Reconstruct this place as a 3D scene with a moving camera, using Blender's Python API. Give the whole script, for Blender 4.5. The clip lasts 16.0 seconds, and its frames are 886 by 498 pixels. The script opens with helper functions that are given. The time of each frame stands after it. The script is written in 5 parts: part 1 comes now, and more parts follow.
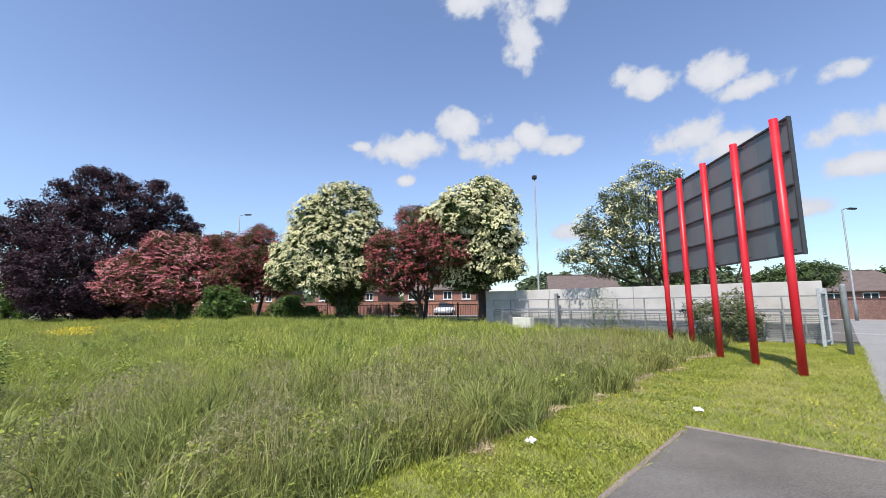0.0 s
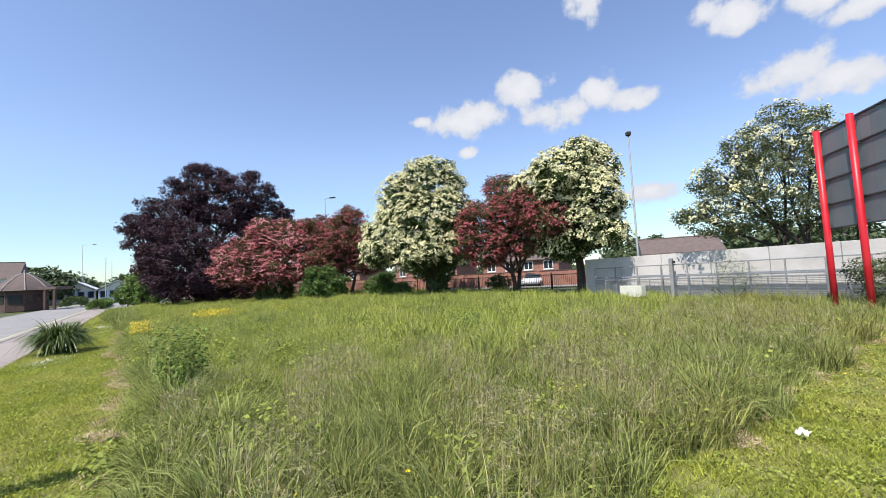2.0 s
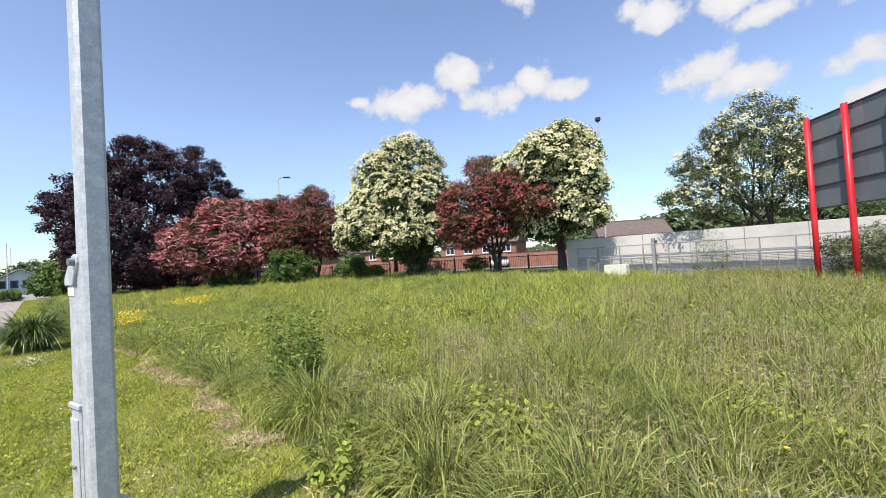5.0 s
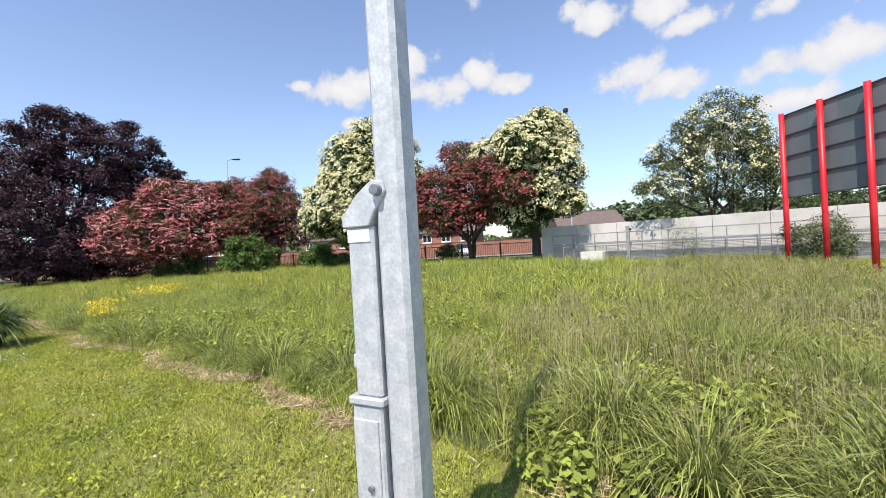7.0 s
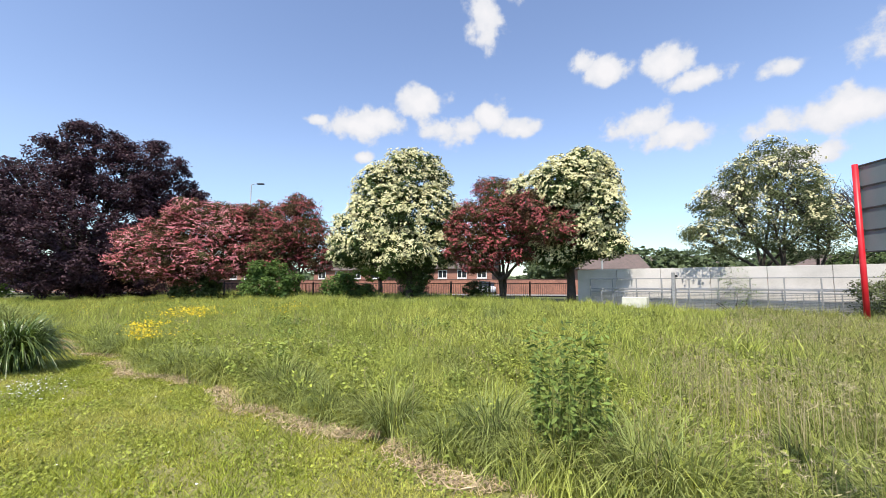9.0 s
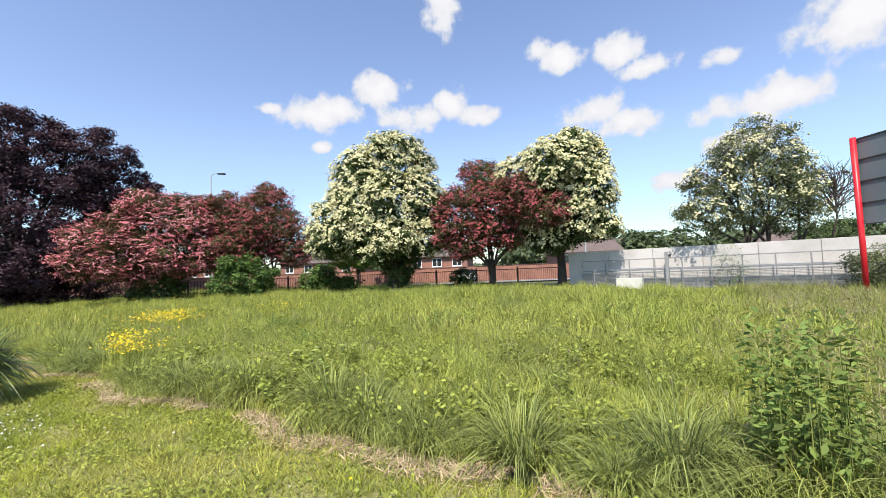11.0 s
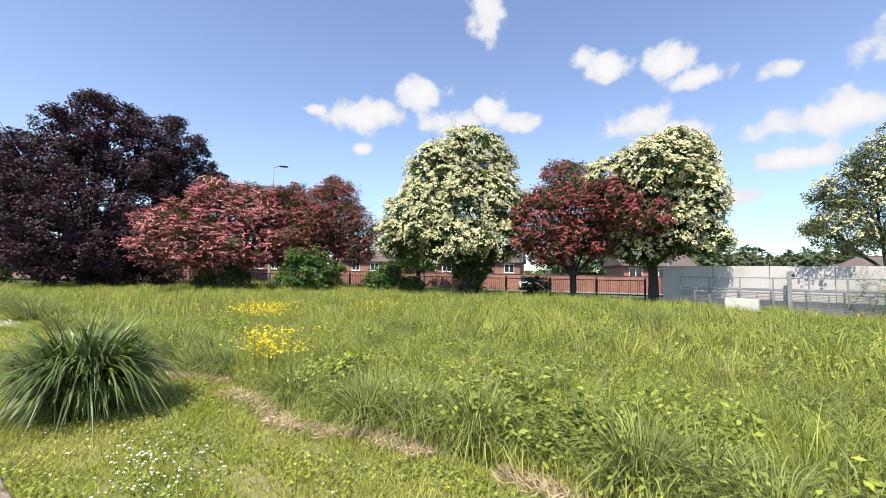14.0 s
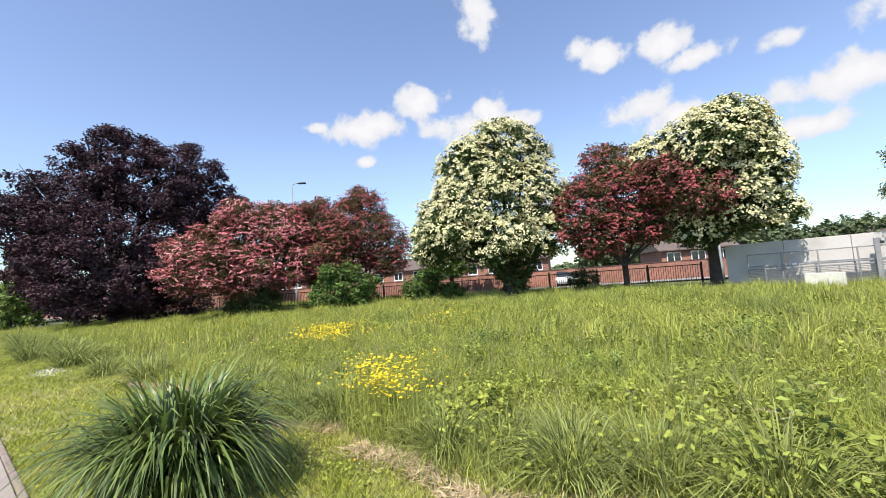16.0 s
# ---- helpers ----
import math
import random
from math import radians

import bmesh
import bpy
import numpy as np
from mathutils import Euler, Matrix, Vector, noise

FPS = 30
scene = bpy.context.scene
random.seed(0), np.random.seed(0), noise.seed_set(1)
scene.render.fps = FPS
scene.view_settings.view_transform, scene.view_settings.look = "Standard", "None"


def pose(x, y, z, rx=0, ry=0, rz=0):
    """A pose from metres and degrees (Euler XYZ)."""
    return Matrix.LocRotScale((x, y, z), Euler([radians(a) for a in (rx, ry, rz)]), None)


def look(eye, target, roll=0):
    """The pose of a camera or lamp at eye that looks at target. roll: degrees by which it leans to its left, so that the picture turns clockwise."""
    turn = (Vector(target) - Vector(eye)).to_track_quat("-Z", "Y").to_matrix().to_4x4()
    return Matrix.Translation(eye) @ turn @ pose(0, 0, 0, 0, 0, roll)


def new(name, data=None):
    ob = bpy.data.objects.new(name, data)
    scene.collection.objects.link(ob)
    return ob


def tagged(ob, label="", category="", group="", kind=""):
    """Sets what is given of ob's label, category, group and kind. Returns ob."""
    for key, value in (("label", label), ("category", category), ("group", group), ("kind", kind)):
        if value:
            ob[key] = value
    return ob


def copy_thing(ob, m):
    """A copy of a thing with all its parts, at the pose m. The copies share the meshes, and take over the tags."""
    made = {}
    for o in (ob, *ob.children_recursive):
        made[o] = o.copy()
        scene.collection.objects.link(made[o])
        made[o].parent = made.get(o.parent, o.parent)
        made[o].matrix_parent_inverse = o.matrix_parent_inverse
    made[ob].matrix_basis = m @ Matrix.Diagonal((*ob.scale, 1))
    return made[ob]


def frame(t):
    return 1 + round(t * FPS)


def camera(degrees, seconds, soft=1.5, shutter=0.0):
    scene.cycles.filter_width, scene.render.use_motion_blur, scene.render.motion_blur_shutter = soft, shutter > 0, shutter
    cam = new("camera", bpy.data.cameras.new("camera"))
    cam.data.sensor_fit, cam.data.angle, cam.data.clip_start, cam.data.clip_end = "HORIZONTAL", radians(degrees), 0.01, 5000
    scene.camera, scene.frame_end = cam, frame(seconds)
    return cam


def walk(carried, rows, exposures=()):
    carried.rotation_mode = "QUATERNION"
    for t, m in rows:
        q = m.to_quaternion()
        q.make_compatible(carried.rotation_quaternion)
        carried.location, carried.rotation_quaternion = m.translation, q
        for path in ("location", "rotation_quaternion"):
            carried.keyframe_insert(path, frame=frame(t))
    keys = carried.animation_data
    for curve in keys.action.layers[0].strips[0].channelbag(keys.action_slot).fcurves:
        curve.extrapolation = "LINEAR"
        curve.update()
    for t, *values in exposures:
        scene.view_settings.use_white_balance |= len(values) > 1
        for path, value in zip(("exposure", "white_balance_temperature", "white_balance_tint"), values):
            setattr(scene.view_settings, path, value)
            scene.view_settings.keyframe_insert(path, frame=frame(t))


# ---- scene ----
cam = camera(94.4, 16.0, soft=0.9)
METRES, EYE, TILT, LEAN, TURN = 15.0, 1.55, 0.0, 0.0, 0.0
ROWS = [
    (0.0, 0.0, 0.0, 0.0, 0.06, 7.52, 0.49),
    (0.5, -0.0182, 0.0082, 0.0036, 0.33, 6.41, -0.05),
    (1.0, -0.0394, 0.0234, 0.0036, 2.34, 5.39, -0.19),
    (1.5, -0.0746, 0.026, 0.004, 5.6, 4.68, 0.64),
    (2.0, -0.1053, 0.0262, 0.0049, 9.66, 3.97, 2.81),
    (2.5, -0.1409, 0.0304, 0.0059, 11.65, 3.7, 4.56),
    (3.0, -0.1705, 0.0249, 0.0068, 11.01, 3.76, 4.12),
    (3.5, -0.201, 0.0252, 0.0067, 9.01, 3.7, 2.93),
    (4.0, -0.2292, 0.0305, 0.0061, 5.62, 3.13, 2.61),
    (6.5, -0.3793, 0.0636, -0.0017, -3.57, -0.51, 4.1),
    (7.0, -0.41, 0.0804, -0.0033, -6.31, -0.39, 3.32),
    (7.5, -0.437, 0.098, -0.0028, -8.67, 0.23, 2.58),
    (8.0, -0.462, 0.1177, -0.0009, -10.69, 1.56, 2.0),
    (8.5, -0.4903, 0.1293, -0.0, -9.49, 3.39, 0.78),
    (9.0, -0.5134, 0.1494, -0.0014, -5.85, 4.63, 0.09),
    (11.5, -0.6163, 0.2577, -0.001, -13.39, 2.63, 2.69),
    (12.0, -0.6346, 0.2835, -0.0007, -16.01, 2.73, 2.64),
    (12.5, -0.6586, 0.302, -0.0023, -16.87, 2.93, 2.55),
    (13.0, -0.6846, 0.3215, -0.0015, -15.44, 3.19, 2.43),
    (13.5, -0.7122, 0.3455, -0.0019, -12.89, 3.46, 1.88),
    (14.0, -0.7454, 0.3596, -0.0031, -6.43, 3.75, -1.13),
    (14.5, -0.7746, 0.3805, -0.002, 3.48, 5.59, 0.36),
    (15.0, -0.7961, 0.4036, -0.0005, 3.28, 5.3, 2.27),
    (15.5, -0.8178, 0.4231, -0.0003, -1.45, 4.73, 3.37),
    (16.0, -0.8359, 0.4503, -0.0019, -4.35, 4.5, 4.13),
]
EXPOSURES = [(0.0, 0.36, 6500, 10), (2.0, 0.47, 6600, 10), (4.0, 0.52, 6800, 10), (7.0, 0.55, 6850, 10), (9.0, 0.58, 6850, 10), (11.5, 0.62, 6850, 10), (16.0, 0.62, 6850, 10)]
walk(cam, [(t, pose(0, 0, EYE, TILT, LEAN, TURN) @ pose(METRES * x, METRES * y, METRES * z, 90 + pitch, roll, yaw)) for t, x, y, z, yaw, pitch, roll in ROWS],
     EXPOSURES)


# ---- light ----
SUN_ELEV, SUN_FROM = 57.0, 210.0      # degrees: height, and compass bearing from +y towards +x that the sun stands at
sun_dir = Vector((math.sin(radians(SUN_FROM)) * math.cos(radians(SUN_ELEV)),
                  math.cos(radians(SUN_FROM)) * math.cos(radians(SUN_ELEV)), math.sin(radians(SUN_ELEV))))
sun_lamp = new("sun", bpy.data.lights.new("sun", "SUN"))
sun_lamp.data.energy, sun_lamp.data.angle, sun_lamp.data.color = 4.6, radians(0.53), (1.0, 0.95, 0.87)
sun_lamp.matrix_world = look(sun_dir * 60, (0, 0, 0))

# clouds: compass bearing, height, half width, half height, in degrees
CLOUDS_FAR = [(-7.0, 21.0, 5.0, 1.9), (-3.0, 21.6, 4.2, 2.2), (2.4, 24.0, 4.6, 2.2), (5.6, 20.6, 3.6, 2.4), (9.0, 21.0, 3.6, 1.9),
              (12.6, 22.4, 2.6, 2.4), (16.6, 20.6, 3.2, 1.6), (-11.3, 21.2, 2.0, 0.8), (-5.4, 16.9, 1.4, 0.7), (18.0, 9.5, 3.4, 1.4)]
CLOUDS_HIGH = [(12.2, 34.4, 3.0, 3.8), (16.4, 36.6, 3.0, 2.0), (4.6, 38.6, 5.0, 2.0), (28.4, 26.2, 3.2, 1.7), (25.2, 27.6, 1.8, 1.4),
               (35.6, 25.8, 3.0, 2.4), (38.6, 23.3, 3.6, 1.3)]
CLOUDS_SIDE = [(32.2, 19.6, 4.6, 2.3), (36.4, 17.6, 4.0, 2.2), (42.0, 9.5, 3.2, 1.3), (46.4, 22.4, 2.4, 1.2), (50.0, 17.0, 6.0, 2.4),
               (47.5, 13.2, 3.8, 1.2), (58.5, 22.0, 5.6, 4.2), (64.0, 24.0, 5.0, 4.0)]


def build_world():
    world = bpy.data.worlds.new("sky")
    scene.world = world
    world.use_nodes = True
    nt = world.node_tree
    nodes, links = nt.nodes, nt.links
    nodes.clear()
    out = nodes.new("ShaderNodeOutputWorld")
    back = nodes.new("ShaderNodeBackground")
    sky = nodes.new("ShaderNodeTexSky")
    sky.sky_type, sky.sun_disc = "NISHITA", False
    sky.sun_elevation, sky.sun_rotation = radians(SUN_ELEV), radians(SUN_FROM)
    sky.air_density, sky.dust_density, sky.ozone_density = 1.25, 0.35, 3.0
    sky.altitude = 1200.0
    coord = nodes.new("ShaderNodeTexCoord")

    def math_node(op, a, b=None, clamp=False):
        n = nodes.new("ShaderNodeMath")
        n.operation, n.use_clamp = op, clamp
        for k, v in enumerate((a, b)):
            if v is None:
                continue
            if isinstance(v, (int, float)):
                n.inputs[k].default_value = v
            else:
                links.new(v, n.inputs[k])
        return n.outputs[0]
    split = nodes.new("ShaderNodeSeparateXYZ")
    links.new(coord.outputs["Generated"], split.inputs[0])
    bearing = math_node("MULTIPLY", math_node("ARCTAN2", split.outputs[0], split.outputs[1]), 180 / math.pi)
    height = math_node("MULTIPLY", math_node("ARCSINE", split.outputs[2]), 180 / math.pi)
    wisp = nodes.new("ShaderNodeTexNoise")
    wisp.inputs["Scale"].default_value, wisp.inputs["Detail"].default_value, wisp.inputs["Roughness"].default_value = 10.0, 7.0, 0.62
    links.new(coord.outputs["Generated"], wisp.inputs["Vector"])
    puff = nodes.new("ShaderNodeTexNoise")
    puff.inputs["Scale"].default_value, puff.inputs["Detail"].default_value = 30.0, 7.0
    links.new(coord.outputs["Generated"], puff.inputs["Vector"])
    place = nodes.new("ShaderNodeCombineXYZ")
    links.new(bearing, place.inputs[0])
    links.new(height, place.inputs[1])
    total = None
    for b, h, w, t in CLOUDS_FAR + CLOUDS_HIGH + CLOUDS_SIDE:
        mp = nodes.new("ShaderNodeVectorMath")
        mp.operation = "MULTIPLY_ADD"
        links.new(place.outputs[0], mp.inputs[0])
        mp.inputs[1].default_value = (0.88 / w, 0.9 / t, 0)
        mp.inputs[2].default_value = (-b * 0.88 / w, -h * 0.9 / t, 0)
        ln = nodes.new("ShaderNodeVectorMath")
        ln.operation = "LENGTH"
        links.new(mp.outputs[0], ln.inputs[0])
        one = math_node("SUBTRACT", 1.0, ln.outputs["Value"])
        total = one if total is None else math_node("MAXIMUM", total, one)
    rough = math_node("ADD", math_node("MULTIPLY", math_node("SUBTRACT", wisp.outputs[0], 0.5), 1.9),
                      math_node("MULTIPLY", math_node("SUBTRACT", puff.outputs[0], 0.5), 1.1))
    dens = math_node("ADD", math_node("MAXIMUM", total, -1.0), rough)
    ramp = nodes.new("ShaderNodeMapRange")
    ramp.interpolation_type = "SMOOTHSTEP"
    ramp.inputs["From Min"].default_value, ramp.inputs["From Max"].default_value = 0.0, 0.50
    links.new(dens, ramp.inputs["Value"])
    mix = nodes.new("ShaderNodeMix")
    mix.data_type = "RGBA"
    links.new(ramp.outputs[0], mix.inputs[0])
    tint = nodes.new("ShaderNodeVectorMath")
    tint.operation = "MULTIPLY"
    low = nodes.new("ShaderNodeMix")
    low.data_type = "RGBA"
    low.clamp_factor = True
    rise = nodes.new("ShaderNodeMapRange")
    rise.interpolation_type = "SMOOTHSTEP"
    rise.inputs["From Min"].default_value, rise.inputs["From Max"].default_value = 0.0, 0.3
    links.new(split.outputs[2], rise.inputs["Value"])
    links.new(rise.outputs[0], low.inputs[0])
    low.inputs[6].default_value = (0.72, 0.82, 0.87, 1)
    low.inputs[7].default_value = (1.17, 1.08, 1.13, 1)
    links.new(low.outputs[2], tint.inputs[1])
    links.new(sky.outputs[0], tint.inputs[0])
    links.new(tint.outputs[0], mix.inputs[6])
    shade = nodes.new("ShaderNodeMix")
    shade.data_type = "RGBA"
    shade.clamp_factor = True
    body = nodes.new("ShaderNodeMapRange")
    body.inputs["From Min"].default_value, body.inputs["From Max"].default_value = 0.15, 0.9
    links.new(dens, body.inputs["Value"])
    links.new(body.outputs[0], shade.inputs[0])
    shade.inputs[6].default_value = (CLOUD * 0.80, CLOUD * 0.86, CLOUD * 0.98, 1)
    shade.inputs[7].default_value = (CLOUD, CLOUD * 1.02, CLOUD * 1.10, 1)
    links.new(shade.outputs[2], mix.inputs[7])
    links.new(mix.outputs[2], back.inputs["Color"])
    back.inputs["Strength"].default_value = 0.138
    links.new(back.outputs[0], out.inputs[0])


CLOUD = 4.4
build_world()

# ---- materials ----


def material(name, base, base2=None, scale=4.0, rough=0.8, metal=0.0, bump=0.0, bump_scale=40.0, fine=0.3, through_light=0.0,
             island=0.0, big=0.0, big_color=None, spec=0.5, per_object=0.0, detail_scale=60.0):
    """A surface: two colours mixed by noise, finer grain over it, larger stains, bump, and leaf translucency."""
    m = bpy.data.materials.new(name)
    m.use_nodes = True
    nt = m.node_tree
    nodes, links = nt.nodes, nt.links
    bsdf = nodes["Principled BSDF"]
    bsdf.inputs["Roughness"].default_value = rough
    bsdf.inputs["Metallic"].default_value = metal
    bsdf.inputs["Specular IOR Level"].default_value = spec
    coord = nodes.new("ShaderNodeNewGeometry")
    base2 = base2 or tuple(c * 0.7 for c in base)

    def noise_node(s, d=4.0):
        n = nodes.new("ShaderNodeTexNoise")
        n.inputs["Scale"].default_value, n.inputs["Detail"].default_value = s, d
        links.new(coord.outputs["Position"], n.inputs["Vector"])
        return n

    def mixed(fac, a, b):
        n = nodes.new("ShaderNodeMix")
        n.data_type = "RGBA"
        n.clamp_factor = True
        for sock, v in ((n.inputs[0], fac), (n.inputs[6], a), (n.inputs[7], b)):
            if isinstance(v, tuple):
                sock.default_value = (*v, 1)
            elif isinstance(v, (int, float)):
                sock.default_value = v
            else:
                links.new(v, sock)
        return n.outputs[2]

    def remap(v, lo, hi, to0=0.0, to1=1.0):
        n = nodes.new("ShaderNodeMapRange")
        links.new(v, n.inputs["Value"])
        for k, val in (("From Min", lo), ("From Max", hi), ("To Min", to0), ("To Max", to1)):
            n.inputs[k].default_value = val
        return n.outputs[0]
    col = mixed(remap(noise_node(scale).outputs[0], 0.35, 0.65), base, base2)
    if big_color:
        col = mixed(remap(noise_node(big, 3.0).outputs[0], 0.45, 0.65, 0.0, 0.85), col, big_color)
    if fine:
        g = remap(noise_node(detail_scale, 3.0).outputs[0], 0.3, 0.7, 1 - fine, 1 + fine)
        n = nodes.new("ShaderNodeVectorMath")
        n.operation = "SCALE"
        links.new(col, n.inputs[0])
        links.new(g, n.inputs["Scale"])
        col = n.outputs[0]
    if island or per_object:
        if island:
            src = coord.outputs["Random Per Island"]
        else:
            src = nodes.new("ShaderNodeObjectInfo").outputs["Random"]
        amount = island or per_object
        g = remap(src, 0.0, 1.0, 1 - amount, 1 + amount)
        n = nodes.new("ShaderNodeVectorMath")
        n.operation = "SCALE"
        links.new(col, n.inputs[0])
        links.new(g, n.inputs["Scale"])
        col = n.outputs[0]
    links.new(col, bsdf.inputs["Base Color"])
    if bump:
        b = nodes.new("ShaderNodeBump")
        b.inputs["Strength"].default_value, b.inputs["Distance"].default_value = 1.0, bump
        links.new(noise_node(bump_scale, 5.0).outputs[0], b.inputs["Height"])
        links.new(b.outputs[0], bsdf.inputs["Normal"])
    if through_light:
        tr = nodes.new("ShaderNodeBsdfTranslucent")
        links.new(col, tr.inputs["Color"])
        ms = nodes.new("ShaderNodeMixShader")
        ms.inputs[0].default_value = through_light
        links.new(bsdf.outputs[0], ms.inputs[1])
        links.new(tr.outputs[0], ms.inputs[2])
        links.new(ms.outputs[0], nodes["Material Output"].inputs["Surface"])
    return m


def glass_material(name, tint):
    m = bpy.data.materials.new(name)
    m.use_nodes = True
    b = m.node_tree.nodes["Principled BSDF"]
    b.inputs["Base Color"].default_value = (*tint, 1)
    b.inputs["Roughness"].default_value = 0.06
    b.inputs["Specular IOR Level"].default_value = 0.8
    return m


SOIL = material("soil_under_grass", (0.075, 0.085, 0.026), (0.05, 0.06, 0.02), 1.5, 0.95, bump=0.02, bump_scale=12, big=0.35, big_color=(0.10, 0.11, 0.03))
SOIL_LAWN = material("thatch_under_lawn", (0.20, 0.205, 0.06), (0.15, 0.16, 0.045), 3, 0.95, bump=0.01, bump_scale=30, big=0.7, big_color=(0.26, 0.23, 0.10), fine=0.4)
ASPHALT = material("asphalt_pad", (0.165, 0.147, 0.128), (0.125, 0.112, 0.10), 1.2, 0.95, bump=0.004, bump_scale=160, fine=0.45, detail_scale=110, spec=0.2, big=0.8, big_color=(0.17, 0.158, 0.145))
PAVING = material("worn_pavement", (0.305, 0.258, 0.232), (0.255, 0.216, 0.195), 0.8, 0.92, bump=0.003, bump_scale=150, fine=0.25, detail_scale=120, big=0.25, big_color=(0.345, 0.30, 0.272))
ROAD = material("road_asphalt", (0.29, 0.28, 0.27), (0.245, 0.238, 0.232), 0.6, 0.9, bump=0.004, bump_scale=120, fine=0.22, detail_scale=110, spec=0.25)
KERB = material("kerb_concrete", (0.36, 0.33, 0.30), (0.28, 0.25, 0.23), 3, 0.9, bump=0.004, fine=0.25)
EDGING = material("edging_stone", (0.27, 0.21, 0.18), (0.20, 0.16, 0.14), 5, 0.95, bump=0.006, fine=0.3)
YELLOW_LINE = material("worn_yellow_paint", (0.62, 0.52, 0.25), (0.45, 0.40, 0.25), 6, 0.8, fine=0.3)
WHITE_LINE = material("worn_white_paint", (0.7, 0.7, 0.68), (0.5, 0.5, 0.48), 6, 0.8, fine=0.3)
RED_PAINT = material("red_gloss_paint", (0.62, 0.012, 0.025), (0.52, 0.01, 0.02), 3, 0.42, fine=0.08, big=1.5, big_color=(0.66, 0.03, 0.04))
SIGN_BACK = material("grey_painted_steel_sheet", (0.15, 0.185, 0.20), (0.13, 0.165, 0.18), 1.2, 0.5, fine=0.06, per_object=0.08)
SIGN_RAIL = material("dark_grey_steel", (0.035, 0.04, 0.045), (0.05, 0.055, 0.06), 6, 0.6, fine=0.2)
GALV = material("galvanised_steel", (0.48, 0.505, 0.53), (0.43, 0.455, 0.48), 30, 0.55, metal=0.3, fine=0.12, detail_scale=90, big=18, big_color=(0.57, 0.59, 0.60))
BOLT = material("dull_steel_bolt", (0.28, 0.29, 0.31), (0.2, 0.21, 0.22), 30, 0.5, metal=0.7)
GAP = material("dark_gap", (0.02, 0.02, 0.022), (0.03, 0.03, 0.03), 8, 0.9)
STICKER = material("white_label", (0.82, 0.82, 0.82), (0.75, 0.75, 0.76), 20, 0.5, fine=0.05)
CONCRETE = material("pale_concrete", (0.52, 0.495, 0.47), (0.44, 0.42, 0.395), 1.5, 0.9, bump=0.003, bump_scale=60, fine=0.14, big=0.6, big_color=(0.57, 0.54, 0.52), per_object=0.06)
FENCE_STEEL = material("dull_fence_steel", (0.30, 0.305, 0.31), (0.24, 0.245, 0.25), 8, 0.7, metal=0.2)
WIRE = material("grey_fence_wire", (0.24, 0.245, 0.25), (0.19, 0.20, 0.21), 10, 0.5, metal=0.4)
BOARD = material("weathered_white_board", (0.66, 0.65, 0.56), (0.54, 0.54, 0.46), 3, 0.8, fine=0.12)
RAILING = material("dark_brown_painted_iron", (0.06, 0.035, 0.03), (0.04, 0.025, 0.022), 8, 0.6)
BRICK_RED = material("red_brick", (0.30, 0.145, 0.11), (0.24, 0.12, 0.092), 2.0, 0.9, fine=0.3, detail_scale=9, big=0.3, big_color=(0.36, 0.17, 0.12))
BRICK_BROWN = material("weathered_brown_brick", (0.20, 0.11, 0.088), (0.15, 0.088, 0.072), 2.0, 0.9, fine=0.3, detail_scale=9, big=0.3, big_color=(0.24, 0.14, 0.11))
BRICK_DARK = material("brown_brick", (0.10, 0.06, 0.05), (0.075, 0.048, 0.042), 3, 0.9, fine=0.25, detail_scale=8)
ROOF_TILE = material("brown_grey_roof_tile", (0.15, 0.11, 0.098), (0.115, 0.09, 0.08), 2, 0.9, fine=0.2, detail_scale=10)
RENDER_WHITE = material("white_render", (0.72, 0.71, 0.68), (0.62, 0.61, 0.58), 1, 0.9, fine=0.08)
FRAME_WHITE = material("white_upvc", (0.78, 0.78, 0.78), (0.7, 0.7, 0.7), 5, 0.5)
ROOF_LIGHT = material("pale_metal_roof", (0.62, 0.64, 0.67), (0.54, 0.56, 0.60), 0.5, 0.5, fine=0.05)
BLUE_TRIM = material("blue_cladding", (0.10, 0.22, 0.45), (0.08, 0.18, 0.38), 1, 0.6)
GLASS = glass_material("window_glass", (0.03, 0.035, 0.04))
CAR_DARK = material("dark_car_paint", (0.03, 0.035, 0.045), (0.028, 0.03, 0.04), 1, 0.25, spec=0.7, fine=0.02)
CAR_WHITE = material("white_car_paint", (0.75, 0.76, 0.78), (0.7, 0.71, 0.73), 1, 0.25, spec=0.7, fine=0.02)
TYRE = material("tyre_rubber", (0.02, 0.02, 0.02), (0.03, 0.03, 0.03), 10, 0.9)
RIM = material("alloy_rim", (0.4, 0.41, 0.42), (0.35, 0.36, 0.37), 10, 0.4, metal=0.7)
LAMP_GREY = material("grey_lamp_column", (0.26, 0.28, 0.29), (0.22, 0.24, 0.25), 3, 0.6, metal=0.2)
PAPER = material("white_litter_paper", (0.8, 0.8, 0.78), (0.7, 0.7, 0.68), 20, 0.8)

